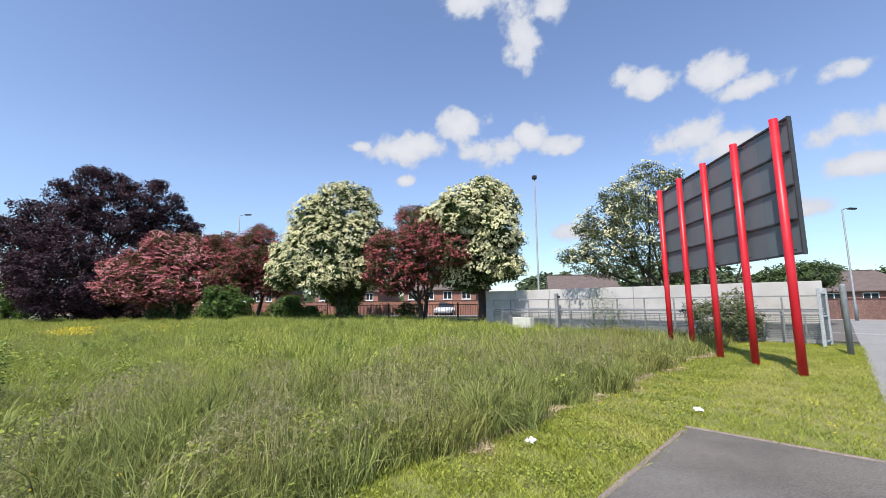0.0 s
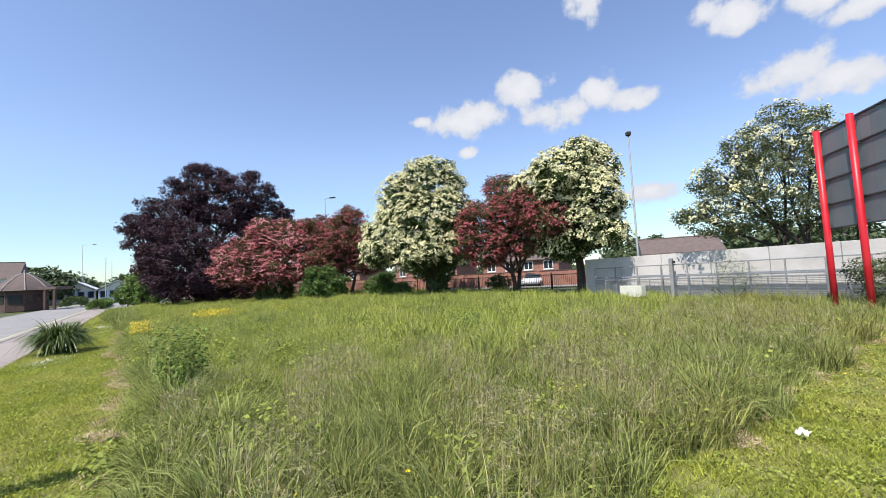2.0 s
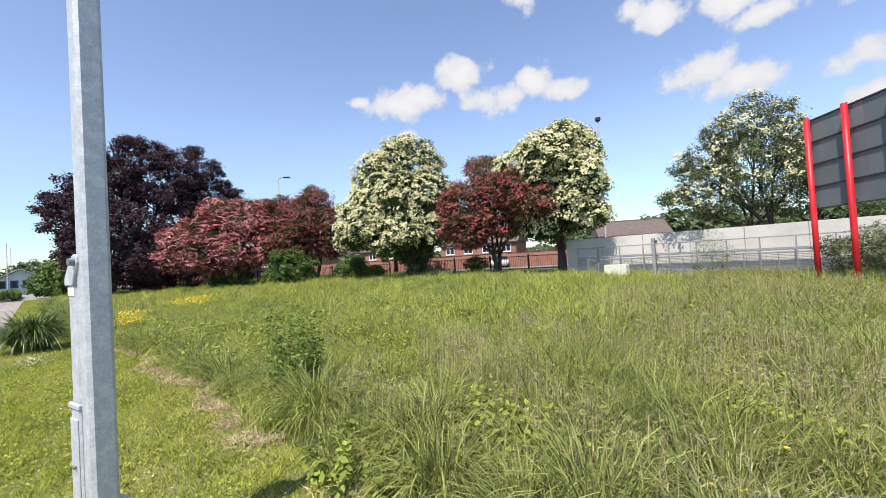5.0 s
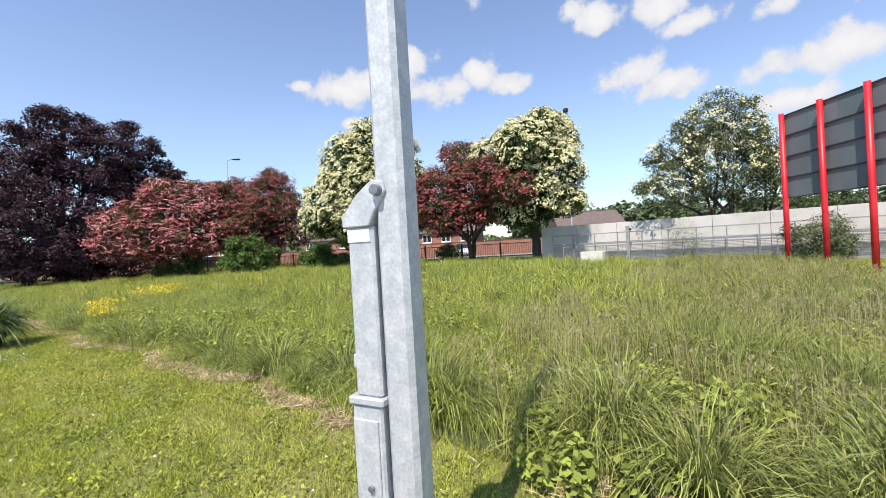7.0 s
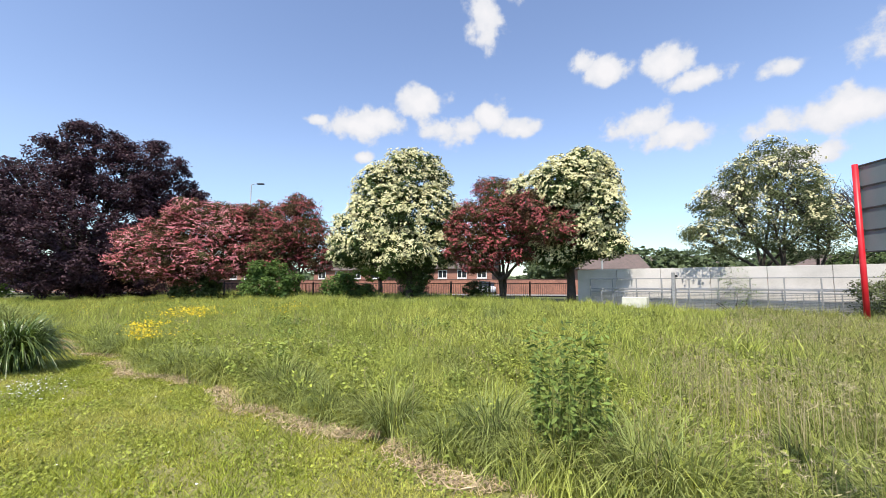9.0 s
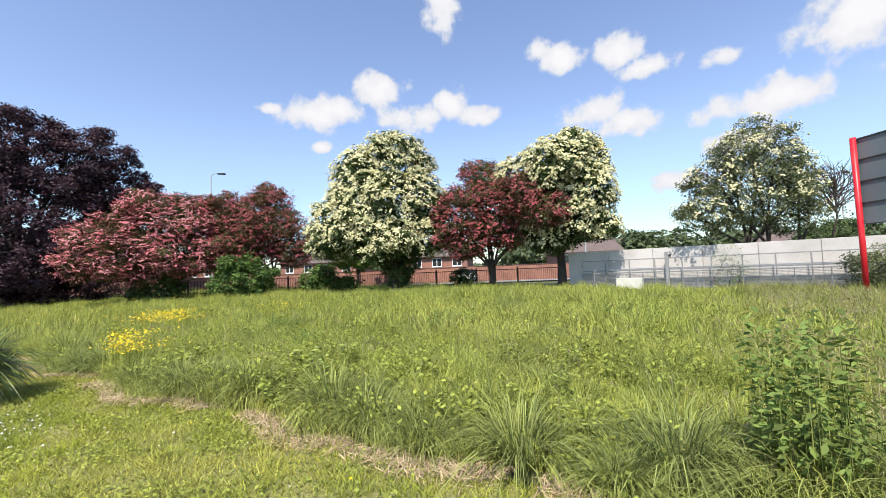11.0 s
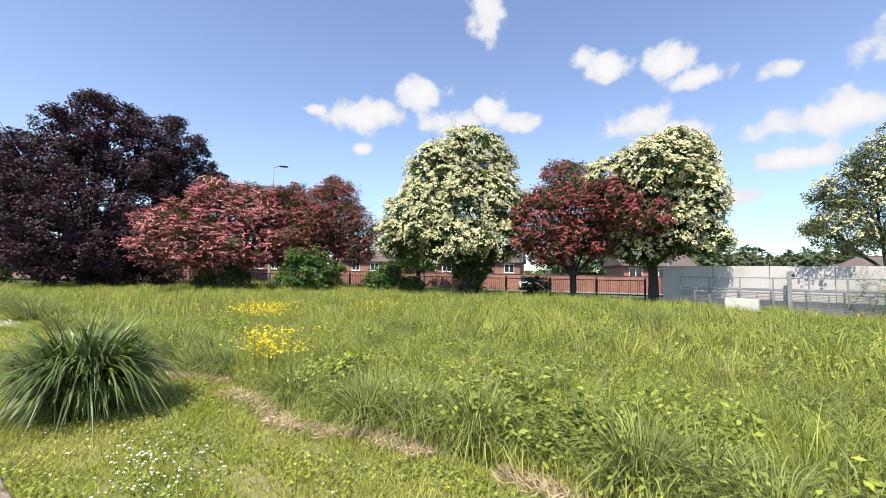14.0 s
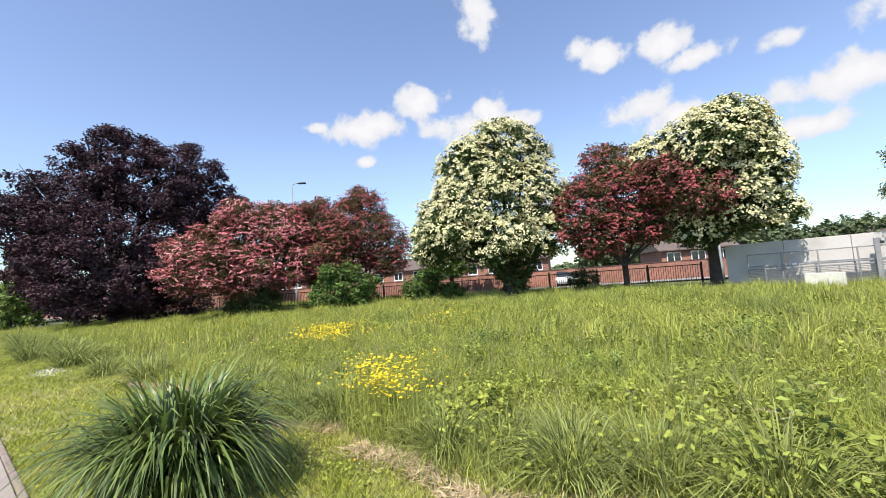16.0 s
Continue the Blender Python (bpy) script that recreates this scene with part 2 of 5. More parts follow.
BARK = material("grey_brown_bark", (0.075, 0.06, 0.05), (0.05, 0.04, 0.033), 6, 0.95, bump=0.02, bump_scale=25, fine=0.35, detail_scale=30)
LEAF_GREEN = material("whitebeam_leaf", (0.085, 0.125, 0.038), (0.055, 0.09, 0.030), 0.8, 0.65, through_light=0.2, island=0.5, fine=0.0, spec=0.3)
LEAF_BRIGHT = material("bright_shrub_leaf", (0.155, 0.235, 0.055), (0.105, 0.175, 0.042), 1.2, 0.7, through_light=0.3, island=0.5, fine=0.0, spec=0.25)
LEAF_SHRUB = material("elder_shrub_leaf", (0.115, 0.185, 0.042), (0.075, 0.135, 0.034), 1.0, 0.7, through_light=0.25, island=0.5, fine=0.0, spec=0.25)
LEAF_COPPER = material("copper_beech_leaf", (0.046, 0.025, 0.036), (0.062, 0.029, 0.038), 0.5, 0.65, through_light=0.15, island=0.55, fine=0.0, spec=0.3)
LEAF_OLIVE = material("olive_brown_hawthorn_leaf", (0.115, 0.11, 0.042), (0.13, 0.062, 0.042), 0.6, 0.7, through_light=0.25, island=0.5, fine=0.0, spec=0.25)
LEAF_FAR = material("far_tree_leaf", (0.10, 0.135, 0.055), (0.075, 0.11, 0.045), 0.4, 0.7, through_light=0.2, island=0.4, fine=0.0)
BLOSSOM_WHITE = material("cream_white_blossom", (0.72, 0.67, 0.39), (0.58, 0.57, 0.31), 1.5, 0.8, through_light=0.15, island=0.3, fine=0.0)
BLOSSOM_PINK = material("pink_blossom", (0.74, 0.33, 0.34), (0.55, 0.14, 0.17), 0.6, 0.8, through_light=0.2, island=0.4, fine=0.0)
BLOSSOM_RED = material("crimson_blossom", (0.43, 0.095, 0.105), (0.27, 0.062, 0.066), 0.9, 0.8, through_light=0.2, island=0.45, fine=0.0)
GRASS_TALL = material("tall_meadow_grass", (0.425, 0.46, 0.102), (0.27, 0.32, 0.082), 2.6, 0.8, through_light=0.35, island=0.5, fine=0.0, spec=0.12, big=0.22, big_color=(0.435, 0.445, 0.115))
GRASS_DARK = material("blue_green_coarse_grass", (0.225, 0.268, 0.09), (0.29, 0.318, 0.095), 0.9, 0.75, through_light=0.3, island=0.6, fine=0.0, spec=0.15)
GRASS_SEED = material("pale_seeding_grass", (0.44, 0.37, 0.23), (0.35, 0.31, 0.15), 0.8, 0.8, through_light=0.3, island=0.45, fine=0.0, spec=0.15)
GRASS_RIPE = material("ripening_meadow_grass", (0.325, 0.34, 0.105), (0.215, 0.25, 0.078), 2.0, 0.8, through_light=0.3, island=0.65, fine=0.0, spec=0.12, big=0.3, big_color=(0.32, 0.31, 0.10))
SEED_HEAD = material("purple_brown_seed_heads", (0.42, 0.36, 0.22), (0.33, 0.31, 0.15), 1.2, 0.85, through_light=0.25, island=0.5, fine=0.0, spec=0.1)
GRASS_LAWN = material("mown_grass", (0.38, 0.41, 0.066), (0.27, 0.32, 0.055), 1.3, 0.8, through_light=0.35, island=0.6, fine=0.0, spec=0.12, big=0.6, big_color=(0.47, 0.45, 0.12))
GRASS_HERB = material("leafy_meadow_herbs", (0.35, 0.385, 0.075), (0.235, 0.285, 0.062), 0.9, 0.75, through_light=0.35, island=0.55, fine=0.0, spec=0.2)
NETTLE = material("nettle_leaf", (0.20, 0.27, 0.065), (0.13, 0.195, 0.05), 1.5, 0.7, through_light=0.3, island=0.55, fine=0.0, spec=0.2)
DOCK = material("dock_leaf", (0.26, 0.315, 0.068), (0.18, 0.235, 0.05), 1.5, 0.6, through_light=0.3, island=0.5, fine=0.0, spec=0.3)
SEDGE = material("dark_sword_leaf", (0.15, 0.205, 0.046), (0.075, 0.12, 0.032), 3, 0.42, through_light=0.15, island=0.65, fine=0.0, spec=0.6)
LEAF_GREY = material("grey_green_leaf", (0.15, 0.175, 0.08), (0.11, 0.135, 0.06), 0.8, 0.7, through_light=0.25, island=0.45, fine=0.0, spec=0.3)
STRAW = material("dry_cut_straw", (0.56, 0.44, 0.28), (0.42, 0.31, 0.19), 4, 0.85, through_light=0.1, island=0.45, fine=0.0)
BUTTERCUP = material("yellow_buttercup_petals", (0.80, 0.62, 0.01), (0.74, 0.52, 0.01), 6, 0.5, through_light=0.15, island=0.12, fine=0.0)
DAISY = material("white_daisy_petals", (0.8, 0.8, 0.76), (0.7, 0.7, 0.66), 6, 0.7, island=0.1, fine=0.0)

# ---- helpers for building ----
U2 = Vector((-0.7206, 0.6934))    # along the road, away
N2 = Vector((-0.6934, -0.7206))   # across, towards the road


def sr(s, r):
    """Plan place from metres along the road and across it."""
    return (U2 * s + N2 * r)


def to_sr(x, y):
    return x * U2.x + y * U2.y, x * N2.x + y * N2.y


def smooth(a):
    a = np.clip(a, 0, 1)
    return a * a * (3 - 2 * a)


def ground_z(x, y):
    """Height of the ground: flat by the road, rising gently under the meadow towards the trees."""
    s, r = x * U2.x + y * U2.y, x * N2.x + y * N2.y
    inside = np.minimum(1.2 - r, s - 3.0)
    z = 0.45 * smooth(inside / 22.0)
    z = z - 0.16 * smooth((r - 5.02) / 0.06)
    return z


def finish(me, mat, shade_smooth=False):
    if mat:
        me.materials.append(mat)
    if shade_smooth:
        me.polygons.foreach_set("use_smooth", [True] * len(me.polygons))
    return me


def part(name, bm, mat, parent=None, label="", shade_smooth=False):
    me = bpy.data.meshes.new(name)
    bm.to_mesh(me)
    bm.free()
    finish(me, mat, shade_smooth)
    ob = new(name, me)
    if parent:
        ob.parent = parent
    if label:
        tagged(ob, label)
    return ob


def thing(name, at, label, category, group="", kind="", turn=0.0):
    ob = new(name)
    ob.empty_display_size = 0.2
    ob.matrix_world = pose(*at, 0, 0, turn)
    return tagged(ob, label, category, group, kind)


def add_box(bm, centre, size, turn=None, bevel=0.0):
    m = Matrix.Translation(centre)
    if turn:
        m = m @ turn
    made = bmesh.ops.create_cube(bm, size=1.0, matrix=m @ Matrix.Diagonal((*size, 1)))
    if bevel:
        edges = list({e for v in made["verts"] for e in v.link_edges})
        bmesh.ops.bevel(bm, geom=edges, offset=bevel, segments=1, affect="EDGES")
    return bm


def box(centre, size, turn=None, bevel=0.0):
    return add_box(bmesh.new(), centre, size, turn, bevel)


def add_tube(bm, points, radii, sides=8, caps=True):
    """A tapered round bar along points."""
    rings = []
    for k, p in enumerate(points):
        p = Vector(p)
        a = Vector(points[max(k - 1, 0)])
        b = Vector(points[min(k + 1, len(points) - 1)])
        d = (b - a).normalized()
        side = d.cross(Vector((0, 0, 1)) if abs(d.z) < 0.95 else Vector((1, 0, 0))).normalized()
        up = side.cross(d)
        rings.append([bm.verts.new(p + (side * math.cos(q) + up * math.sin(q)) * radii[k])
                      for q in (2 * math.pi * j / sides for j in range(sides))])
    for a, b in zip(rings, rings[1:]):
        for j in range(sides):
            bm.faces.new((a[j], a[(j + 1) % sides], b[(j + 1) % sides], b[j]))
    if caps:
        bm.faces.new(rings[0])
        bm.faces.new(rings[-1][::-1])
    return bm


def tube(points, radii, sides=8):
    bm = add_tube(bmesh.new(), points, radii, sides)
    bmesh.ops.recalc_face_normals(bm, faces=bm.faces)
    return bm


def prism(outline, depth):
    """A slab from a flat outline in x, z, as deep as depth along y from 0."""
    bm = bmesh.new()
    front = [bm.verts.new((x, 0, z)) for x, z in outline]
    back = [bm.verts.new((x, depth, z)) for x, z in outline]
    bm.faces.new(front)
    bm.faces.new(back[::-1])
    n = len(front)
    for k in range(n):
        bm.faces.new((front[k], front[(k + 1) % n], back[(k + 1) % n], back[k]))
    bmesh.ops.recalc_face_normals(bm, faces=bm.faces)
    return bm


def mesh_arrays(name, verts, polys, mat, parent=None, label="", shade_smooth=False):
    """One mesh from arrays: verts (n, 3) and a list of (m, k) arrays of corners."""
    me = bpy.data.meshes.new(name)
    me.vertices.add(len(verts))
    me.vertices.foreach_set("co", np.ascontiguousarray(verts, dtype=np.float32).ravel())
    corners = np.concatenate([p.ravel() for p in polys]).astype(np.int32)
    sizes = np.concatenate([np.full(len(p), p.shape[1], dtype=np.int32) for p in polys])
    starts = np.concatenate(([0], np.cumsum(sizes)[:-1])).astype(np.int32)
    me.loops.add(len(corners))
    me.loops.foreach_set("vertex_index", corners)
    me.polygons.add(len(sizes))
    me.polygons.foreach_set("loop_start", starts)
    me.update(calc_edges=True)
    me.materials.append(mat)
    if shade_smooth:
        me.polygons.foreach_set("use_smooth", np.ones(len(sizes), dtype=bool))
    ob = new(name, me)
    if parent:
        ob.parent = parent
    if label:
        tagged(ob, label)
    return ob


def unit(v):
    return v / np.maximum(np.linalg.norm(v, axis=1, keepdims=True), 1e-6)


def leaf_arrays(rng, at, facing, length, width, fold=0.15):
    """Diamond leaves, one quad each: at (n, 3), facing normals (n, 3)."""
    n = len(at)
    facing = unit(facing)
    along = unit(np.cross(facing, unit(rng.normal(size=(n, 3)))))
    side = np.cross(facing, along)
    ln = (length * rng.uniform(0.65, 1.25, n))[:, None]
    wd = (width * rng.uniform(0.7, 1.2, n))[:, None]
    v = np.empty((n, 4, 3))
    v[:, 0] = at - along * ln * 0.5
    v[:, 1] = at + side * wd * 0.5 + facing * wd * fold
    v[:, 2] = at + along * ln * 0.5
    v[:, 3] = at - side * wd * 0.5 + facing * wd * fold
    return v.reshape(-1, 3), np.arange(n * 4).reshape(-1, 4)


def dome_arrays(rng, at, facing, radius):
    """Low six-sided domes for flower heads."""
    n = len(at)
    facing = unit(facing)
    along = unit(np.cross(facing, unit(rng.normal(size=(n, 3)))))
    side = np.cross(facing, along)
    rad = (radius * rng.uniform(0.6, 1.35, n))[:, None]
    v = np.empty((n, 7, 3))
    v[:, 0] = at + facing * rad * 0.55
    for k in range(6):
        q = k * math.pi / 3
        wob = rng.uniform(0.75, 1.2, (n, 1))
        v[:, k + 1] = at + (along * math.cos(q) + side * math.sin(q)) * rad * wob
    first = np.arange(n)[:, None] * 7
    tri = np.concatenate([np.concatenate((first, first + 1 + k, first + 1 + (k + 1) % 6), axis=1) for k in range(6)])
    return v.reshape(-1, 3), tri


def blade_arrays(rng, xy, z, height, width, lean, wind=(0.0, 0.0)):
    """Bent grass blades: a quad and a tip each."""
    n = len(xy)
    q = rng.uniform(0, 2 * math.pi, n)
    across = np.stack((np.cos(q), np.sin(q), np.zeros(n)), 1)
    q2 = rng.uniform(0, 2 * math.pi, n)
    amount = (lean * rng.uniform(0.2, 1.5, n) * height)[:, None]
    bend = np.stack((np.cos(q2), np.sin(q2), np.zeros(n)), 1) * amount
    bend[:, 0] += wind[0] * height
    bend[:, 1] += wind[1] * height
    base = np.stack((xy[:, 0], xy[:, 1], z), 1)
    up = np.stack((np.zeros(n), np.zeros(n), height), 1)
    w = (width * rng.uniform(0.7, 1.3, n))[:, None] * across * 0.5
    mid = base + up * 0.55 + bend * 0.35
    tip = base + up + bend
    tip[:, 2] -= np.minimum(np.linalg.norm(bend, axis=1) * 0.35, height * 0.5)
    v = np.empty((n, 5, 3))
    v[:, 0], v[:, 1], v[:, 2], v[:, 3], v[:, 4] = base - w, base + w, mid + w * 0.8, mid - w * 0.8, tip
    f = np.arange(n)[:, None] * 5
    return v.reshape(-1, 3), f + np.array([0, 1, 2, 3]), f + np.array([3, 2, 4])


def short_blades(rng, xy, z, height, width, lean):
    """Short mown blades: one triangle each."""
    n = len(xy)
    q, q2 = rng.uniform(0, 2 * math.pi, n), rng.uniform(0, 2 * math.pi, n)
    across = np.stack((np.cos(q), np.sin(q), np.zeros(n)), 1) * (width * rng.uniform(0.7, 1.4, n) * 0.5)[:, None]
    base = np.stack((xy[:, 0], xy[:, 1], z), 1)
    tip = base + np.stack((np.cos(q2), np.sin(q2), np.zeros(n)), 1) * (lean * rng.uniform(0.2, 1.4, n) * height)[:, None]
    tip[:, 2] += height
    return np.stack((base - across, base + across, tip), 1).reshape(-1, 3), np.arange(n * 3).reshape(-1, 3)


def joined(chunks):
    """Join (verts, poly, poly...) chunks."""
    verts, polys, base = [], [], 0
    for v, *ps in chunks:
        verts.append(v)
        polys += [p + base for p in ps]
        base += len(v)
    return np.concatenate(verts), polys


# ---- trees ----


def sample_lobes(rng, lobes, count, shell=(0.70, 0.99), lumps=0.16):
    """Points near the surfaces of ellipsoid lobes, leaving out those deep inside another lobe."""
    L = np.array(lobes)
    area = L[:, 3] * L[:, 4] + L[:, 3] * L[:, 5] + L[:, 4] * L[:, 5]
    pick = rng.choice(len(L), int(count * 1.8), p=area / area.sum())
    d = unit(rng.normal(size=(len(pick), 3)))
    rad = rng.uniform(shell[0], shell[1], len(pick)) ** 0.8
    rad *= 1 + lumps * np.sin(d[:, 0] * 7 + pick * 2.1) * np.sin(d[:, 1] * 6 + pick) * np.cos(d[:, 2] * 8 + pick * 0.7)
    p = L[pick, :3] + d * L[pick, 3:6] * rad[:, None]
    keep = np.ones(len(p), bool)
    for k in range(len(L)):
        q = np.linalg.norm((p - L[k, :3]) / L[k, 3:6], axis=1)
        keep &= (q > 0.66) | (pick == k)
    p, d = p[keep][:count], (d / L[pick, 3:6])[keep][:count]
    return p, unit(d)


def ruffle(rng, lobes, per_area, size, out_by=0.86):
    """Small bulges over the outer side of the lobes, where a crown's branch ends stand out."""
    out = []
    for l in lobes:
        n = int(per_area * (l[3] * l[4] + l[3] * l[5] + l[4] * l[5]) / 3)
        for d in unit(rng.normal(size=(n, 3))):
            c = np.array(l[:3]) + d * np.array(l[3:6]) * out_by
            if any(np.linalg.norm((c - np.array(m[:3])) / np.array(m[3:6])) < 0.8 for m in lobes if m is not l):
                continue
            r = size * rng.uniform(0.6, 1.3)
            out.append((*c, r, r, r * 0.62))
    return out


def build_tree(name, base, lobes, label, leaf_mat, clumps, per_clump, leaf=(0.16, 0.10), clump_size=0.28, trunk_r=0.22, fork=0.3,
               flowers=None, stems=1, seed=1, inner=0.35, droop=0.0, category="tree", bare_twigs=0, kind="", turn=0.0, flat=0.42, lumps=0.2, bulge=0.0, thick=1.0, ragged=0.86):
    """A tree: trunk and limbs, a crown of leaf clumps on lobes, and flower heads on the crown's outer side. Lobes are from the base."""
    rng = np.random.default_rng(seed)
    gz = float(ground_z(np.array(base[0]), np.array(base[1]))) if len(base) == 2 else base[2]
    tree = thing(name, (base[0], base[1], gz), label, category, kind=kind, turn=turn)
    top = max(l[2] + l[5] for l in lobes)
    bm = bmesh.new()
    for st in range(stems):
        off = Vector((rng.uniform(-0.3, 0.3), rng.uniform(-0.3, 0.3), 0)) * (stems > 1)
        fork_at = Vector((off.x * 2.5, off.y * 2.5, top * fork))
        r0 = trunk_r * (1.0 if stems == 1 else 0.75)
        add_tube(bm, [off + Vector((0, 0, -0.15)), off + Vector((0.02, 0, 0.15)), off * 1.5 + Vector((0.05, 0.03, top * fork * 0.5)), fork_at],
                 [r0 * 1.5, r0 * 1.1, r0 * 0.95, r0 * 0.85], 9)
        for k, l in enumerate(lobes):
            if k % stems != st:
                continue
            end = Vector(l[:3])
            midp = fork_at.lerp(end, 0.5) + Vector(rng.normal(0, 0.15, 3)) * (0.3 + l[3] * 0.25)
            midp.z = min(midp.z, end.z + l[5] * 0.3)
            add_tube(bm, [fork_at + Vector((0, 0, -0.1)), fork_at.lerp(midp, 0.5), midp, end], [r0 * 0.55, r0 * 0.45, r0 * 0.34, r0 * 0.18], 6)
            for j in range(7 + bare_twigs):
                a = midp.lerp(end, rng.uniform(0, 1))
                d = Vector(unit(rng.normal(size=(1, 3)))[0])
                d.z = abs(d.z) * 0.7
                b = end + Vector((d.x * l[3], d.y * l[4], d.z * l[5])) * rng.uniform(0.7, 1.02)
                c = a.lerp(b, 0.5) + Vector(rng.normal(0, 0.12, 3)) * l[3] * 0.5
                add_tube(bm, [a, c, b], [r0 * thick * 0.16, r0 * thick * 0.1, r0 * thick * 0.03], 5, False)
                for i in range(3 if bare_twigs else 1):
                    e = b + Vector(rng.normal(0, 0.3, 3)) * l[3] * 0.5
                    add_tube(bm, [c.lerp(b, 0.5), c.lerp(e, 0.6), e], [r0 * thick * 0.08, r0 * thick * 0.06, r0 * thick * 0.03], 3, False)
    part("trunk", bm, BARK, tree, "", True)
    limbs = lobes
    if bulge:
        lobes = [(*l[:3], l[3] * 0.93, l[4] * 0.93, l[5] * 0.93) for l in limbs] + ruffle(rng, limbs, 5.0, bulge, ragged)
    pts, out = sample_lobes(rng, lobes, clumps, lumps=lumps)
    ins, ino = sample_lobes(rng, lobes, int(clumps * inner), (0.25, 0.72), 0.05)
    allp, allo = np.concatenate((pts, ins)), np.concatenate((out, ino))
    n = len(allp)
    at = np.repeat(allp, per_clump, 0) + unit(rng.normal(size=(n * per_clump, 3))) * rng.uniform(0.15, 1.0, (n * per_clump, 1)) * clump_size * np.array([1.0, 1.0, flat * 1.7])
    if droop:
        at[:, 2] -= droop * rng.uniform(0, 1, len(at)) ** 2
    facing = np.repeat(allo, per_clump, 0) * 0.5 + np.array([0, 0, 0.55]) + rng.normal(size=at.shape) * 0.45
    keep = at[:, 2] > 0.15
    v, q = leaf_arrays(rng, at[keep], facing[keep], leaf[0], leaf[1])
    mesh_arrays("crown", v, [q], leaf_mat, tree)
    for mat, nheads, rad, spread, low, high, reach, fname in (flowers or ()):
        fp, fo = sample_lobes(rng, lobes, nheads, (0.90, 1.12), lumps=lumps)
        good = (fo[:, 2] > low) & (fo[:, 2] < high + rng.uniform(-0.3, 0.3, len(fo))) & (fp[:, 2] > 0.3)
        fp, fo = fp[good], fo[good]
        m = len(fp)
        if reach < 0:
            # flat-topped heads, each a disc of small flowers
            top = unit(fo * np.array([0.9, 0.9, 0.5]) + np.array([0, 0, 0.55]) + rng.normal(size=fo.shape) * 0.25)
            fp = fp + fo * 0.14
            e1 = unit(np.cross(top, unit(rng.normal(size=top.shape))))
            e2 = np.cross(top, e1)
            k = m * spread
            q, dist = rng.uniform(0, 2 * math.pi, k), -reach * rng.uniform(0, 1, k) ** 0.5 * np.repeat(rng.uniform(0.5, 1.25, m), spread)
            fp = np.repeat(fp, spread, 0) + np.repeat(e1, spread, 0) * (np.cos(q) * dist)[:, None] + np.repeat(e2, spread, 0) * (np.sin(q) * dist)[:, None]
            fp = fp + rng.normal(size=fp.shape) * rad * 0.3
            v, tr = dome_arrays(rng, fp, np.repeat(top, spread, 0) + rng.normal(size=fp.shape) * 0.3, rad)
            mesh_arrays(fname, v, [tr], mat, tree)
            continue
        away = unit(fo * np.array([1, 1, 0.1]) + rng.normal(size=fo.shape) * np.array([0.6, 0.6, 0.3]) + np.array([0, 0, -0.12]))
        fp = fp + fo * 0.10
        step = np.tile(np.linspace(-0.5, 0.5, spread), m)[:, None] * reach
        fp, fo = np.repeat(fp, spread, 0), np.repeat(fo, spread, 0)
        fp = fp + np.repeat(away, spread, 0) * step + rng.normal(size=fp.shape) * rad * (0.5 if reach else 1.6)
        v, tr = dome_arrays(rng, fp, fo * 0.55 + np.array([0, 0, 0.65]) + rng.normal(size=fo.shape) * 0.25, rad)
        mesh_arrays(fname, v, [tr], mat, tree)
    return tree

# ---- ground, road, pavement ----


def strip(name, s_vals, r_vals, lift, mat, label, category="", kind="structure"):
    """A sheet over a stretch of the plan, draped on the ground."""
    S, Rr = np.meshgrid(np.array(s_vals), np.array(r_vals), indexing="ij")
    x, y = S * U2.x + Rr * N2.x, S * U2.y + Rr * N2.y
    z = (ground_z(x, y) + lift) if callable(lift) is False else lift(x, y)
    v = np.stack((x.ravel(), y.ravel(), z.ravel()), 1)
    a, b = S.shape
    i = np.arange(a * b).reshape(a, b)
    q = np.stack((i[:-1, :-1], i[1:, :-1], i[1:, 1:], i[:-1, 1:]), -1).reshape(-1, 4)
    ob = mesh_arrays(name, v, [q], mat)
    return tagged(ob, label, category or name, kind=kind)


def steps(a, b, d):
    return list(np.linspace(a, b, max(2, int(abs(b - a) / d) + 1)))


far = [-2500, -1200, -600, -300, -150]
strip("ground", far + steps(-90, 100, 2.0) + [150, 300, 600, 1200, 2500],
      far + steps(-80, 4.9, 1.5) + [4.98, 5.02, 5.05, 5.08, 5.12, 7, 10, 14, 20, 30, 45, 70, 120, 300, 600, 1200, 2500],
      -0.03, SOIL, "rough grassy ground rising gently to the trees", "ground")
strip("verge", steps(1.5, 60, 1.5), [0.95, 1.6, 2.4, 3.40], -0.014, SOIL_LAWN, "trodden thatch under the mown verge", "ground")
strip("verge_2", [-0.42, 0.8, 1.9, 3.1], steps(-19.5, 0.9, 1.5), -0.012, SOIL_LAWN, "trodden thatch under the mown grass", "ground")
strip("pavement", steps(-40, 58, 4), [3.42, 4.2, 4.94], lambda x, y: 0.0 * x + 0.004, PAVING, "worn pinkish grey tarmac pavement beside the road", "pavement")
strip("road", steps(-60, 102, 6), [5.14, 7.0, 9.0, 11.2], lambda x, y: 0.0 * x - 0.115, ROAD, "sun-bleached grey tarmac road", "road")
strip("road_2", [58, 62, 70, 80, 92], [-6, 0, 5.1], lambda x, y: 0.0 * x + 0.0, ROAD, "grey tarmac where the road bends away", "road")
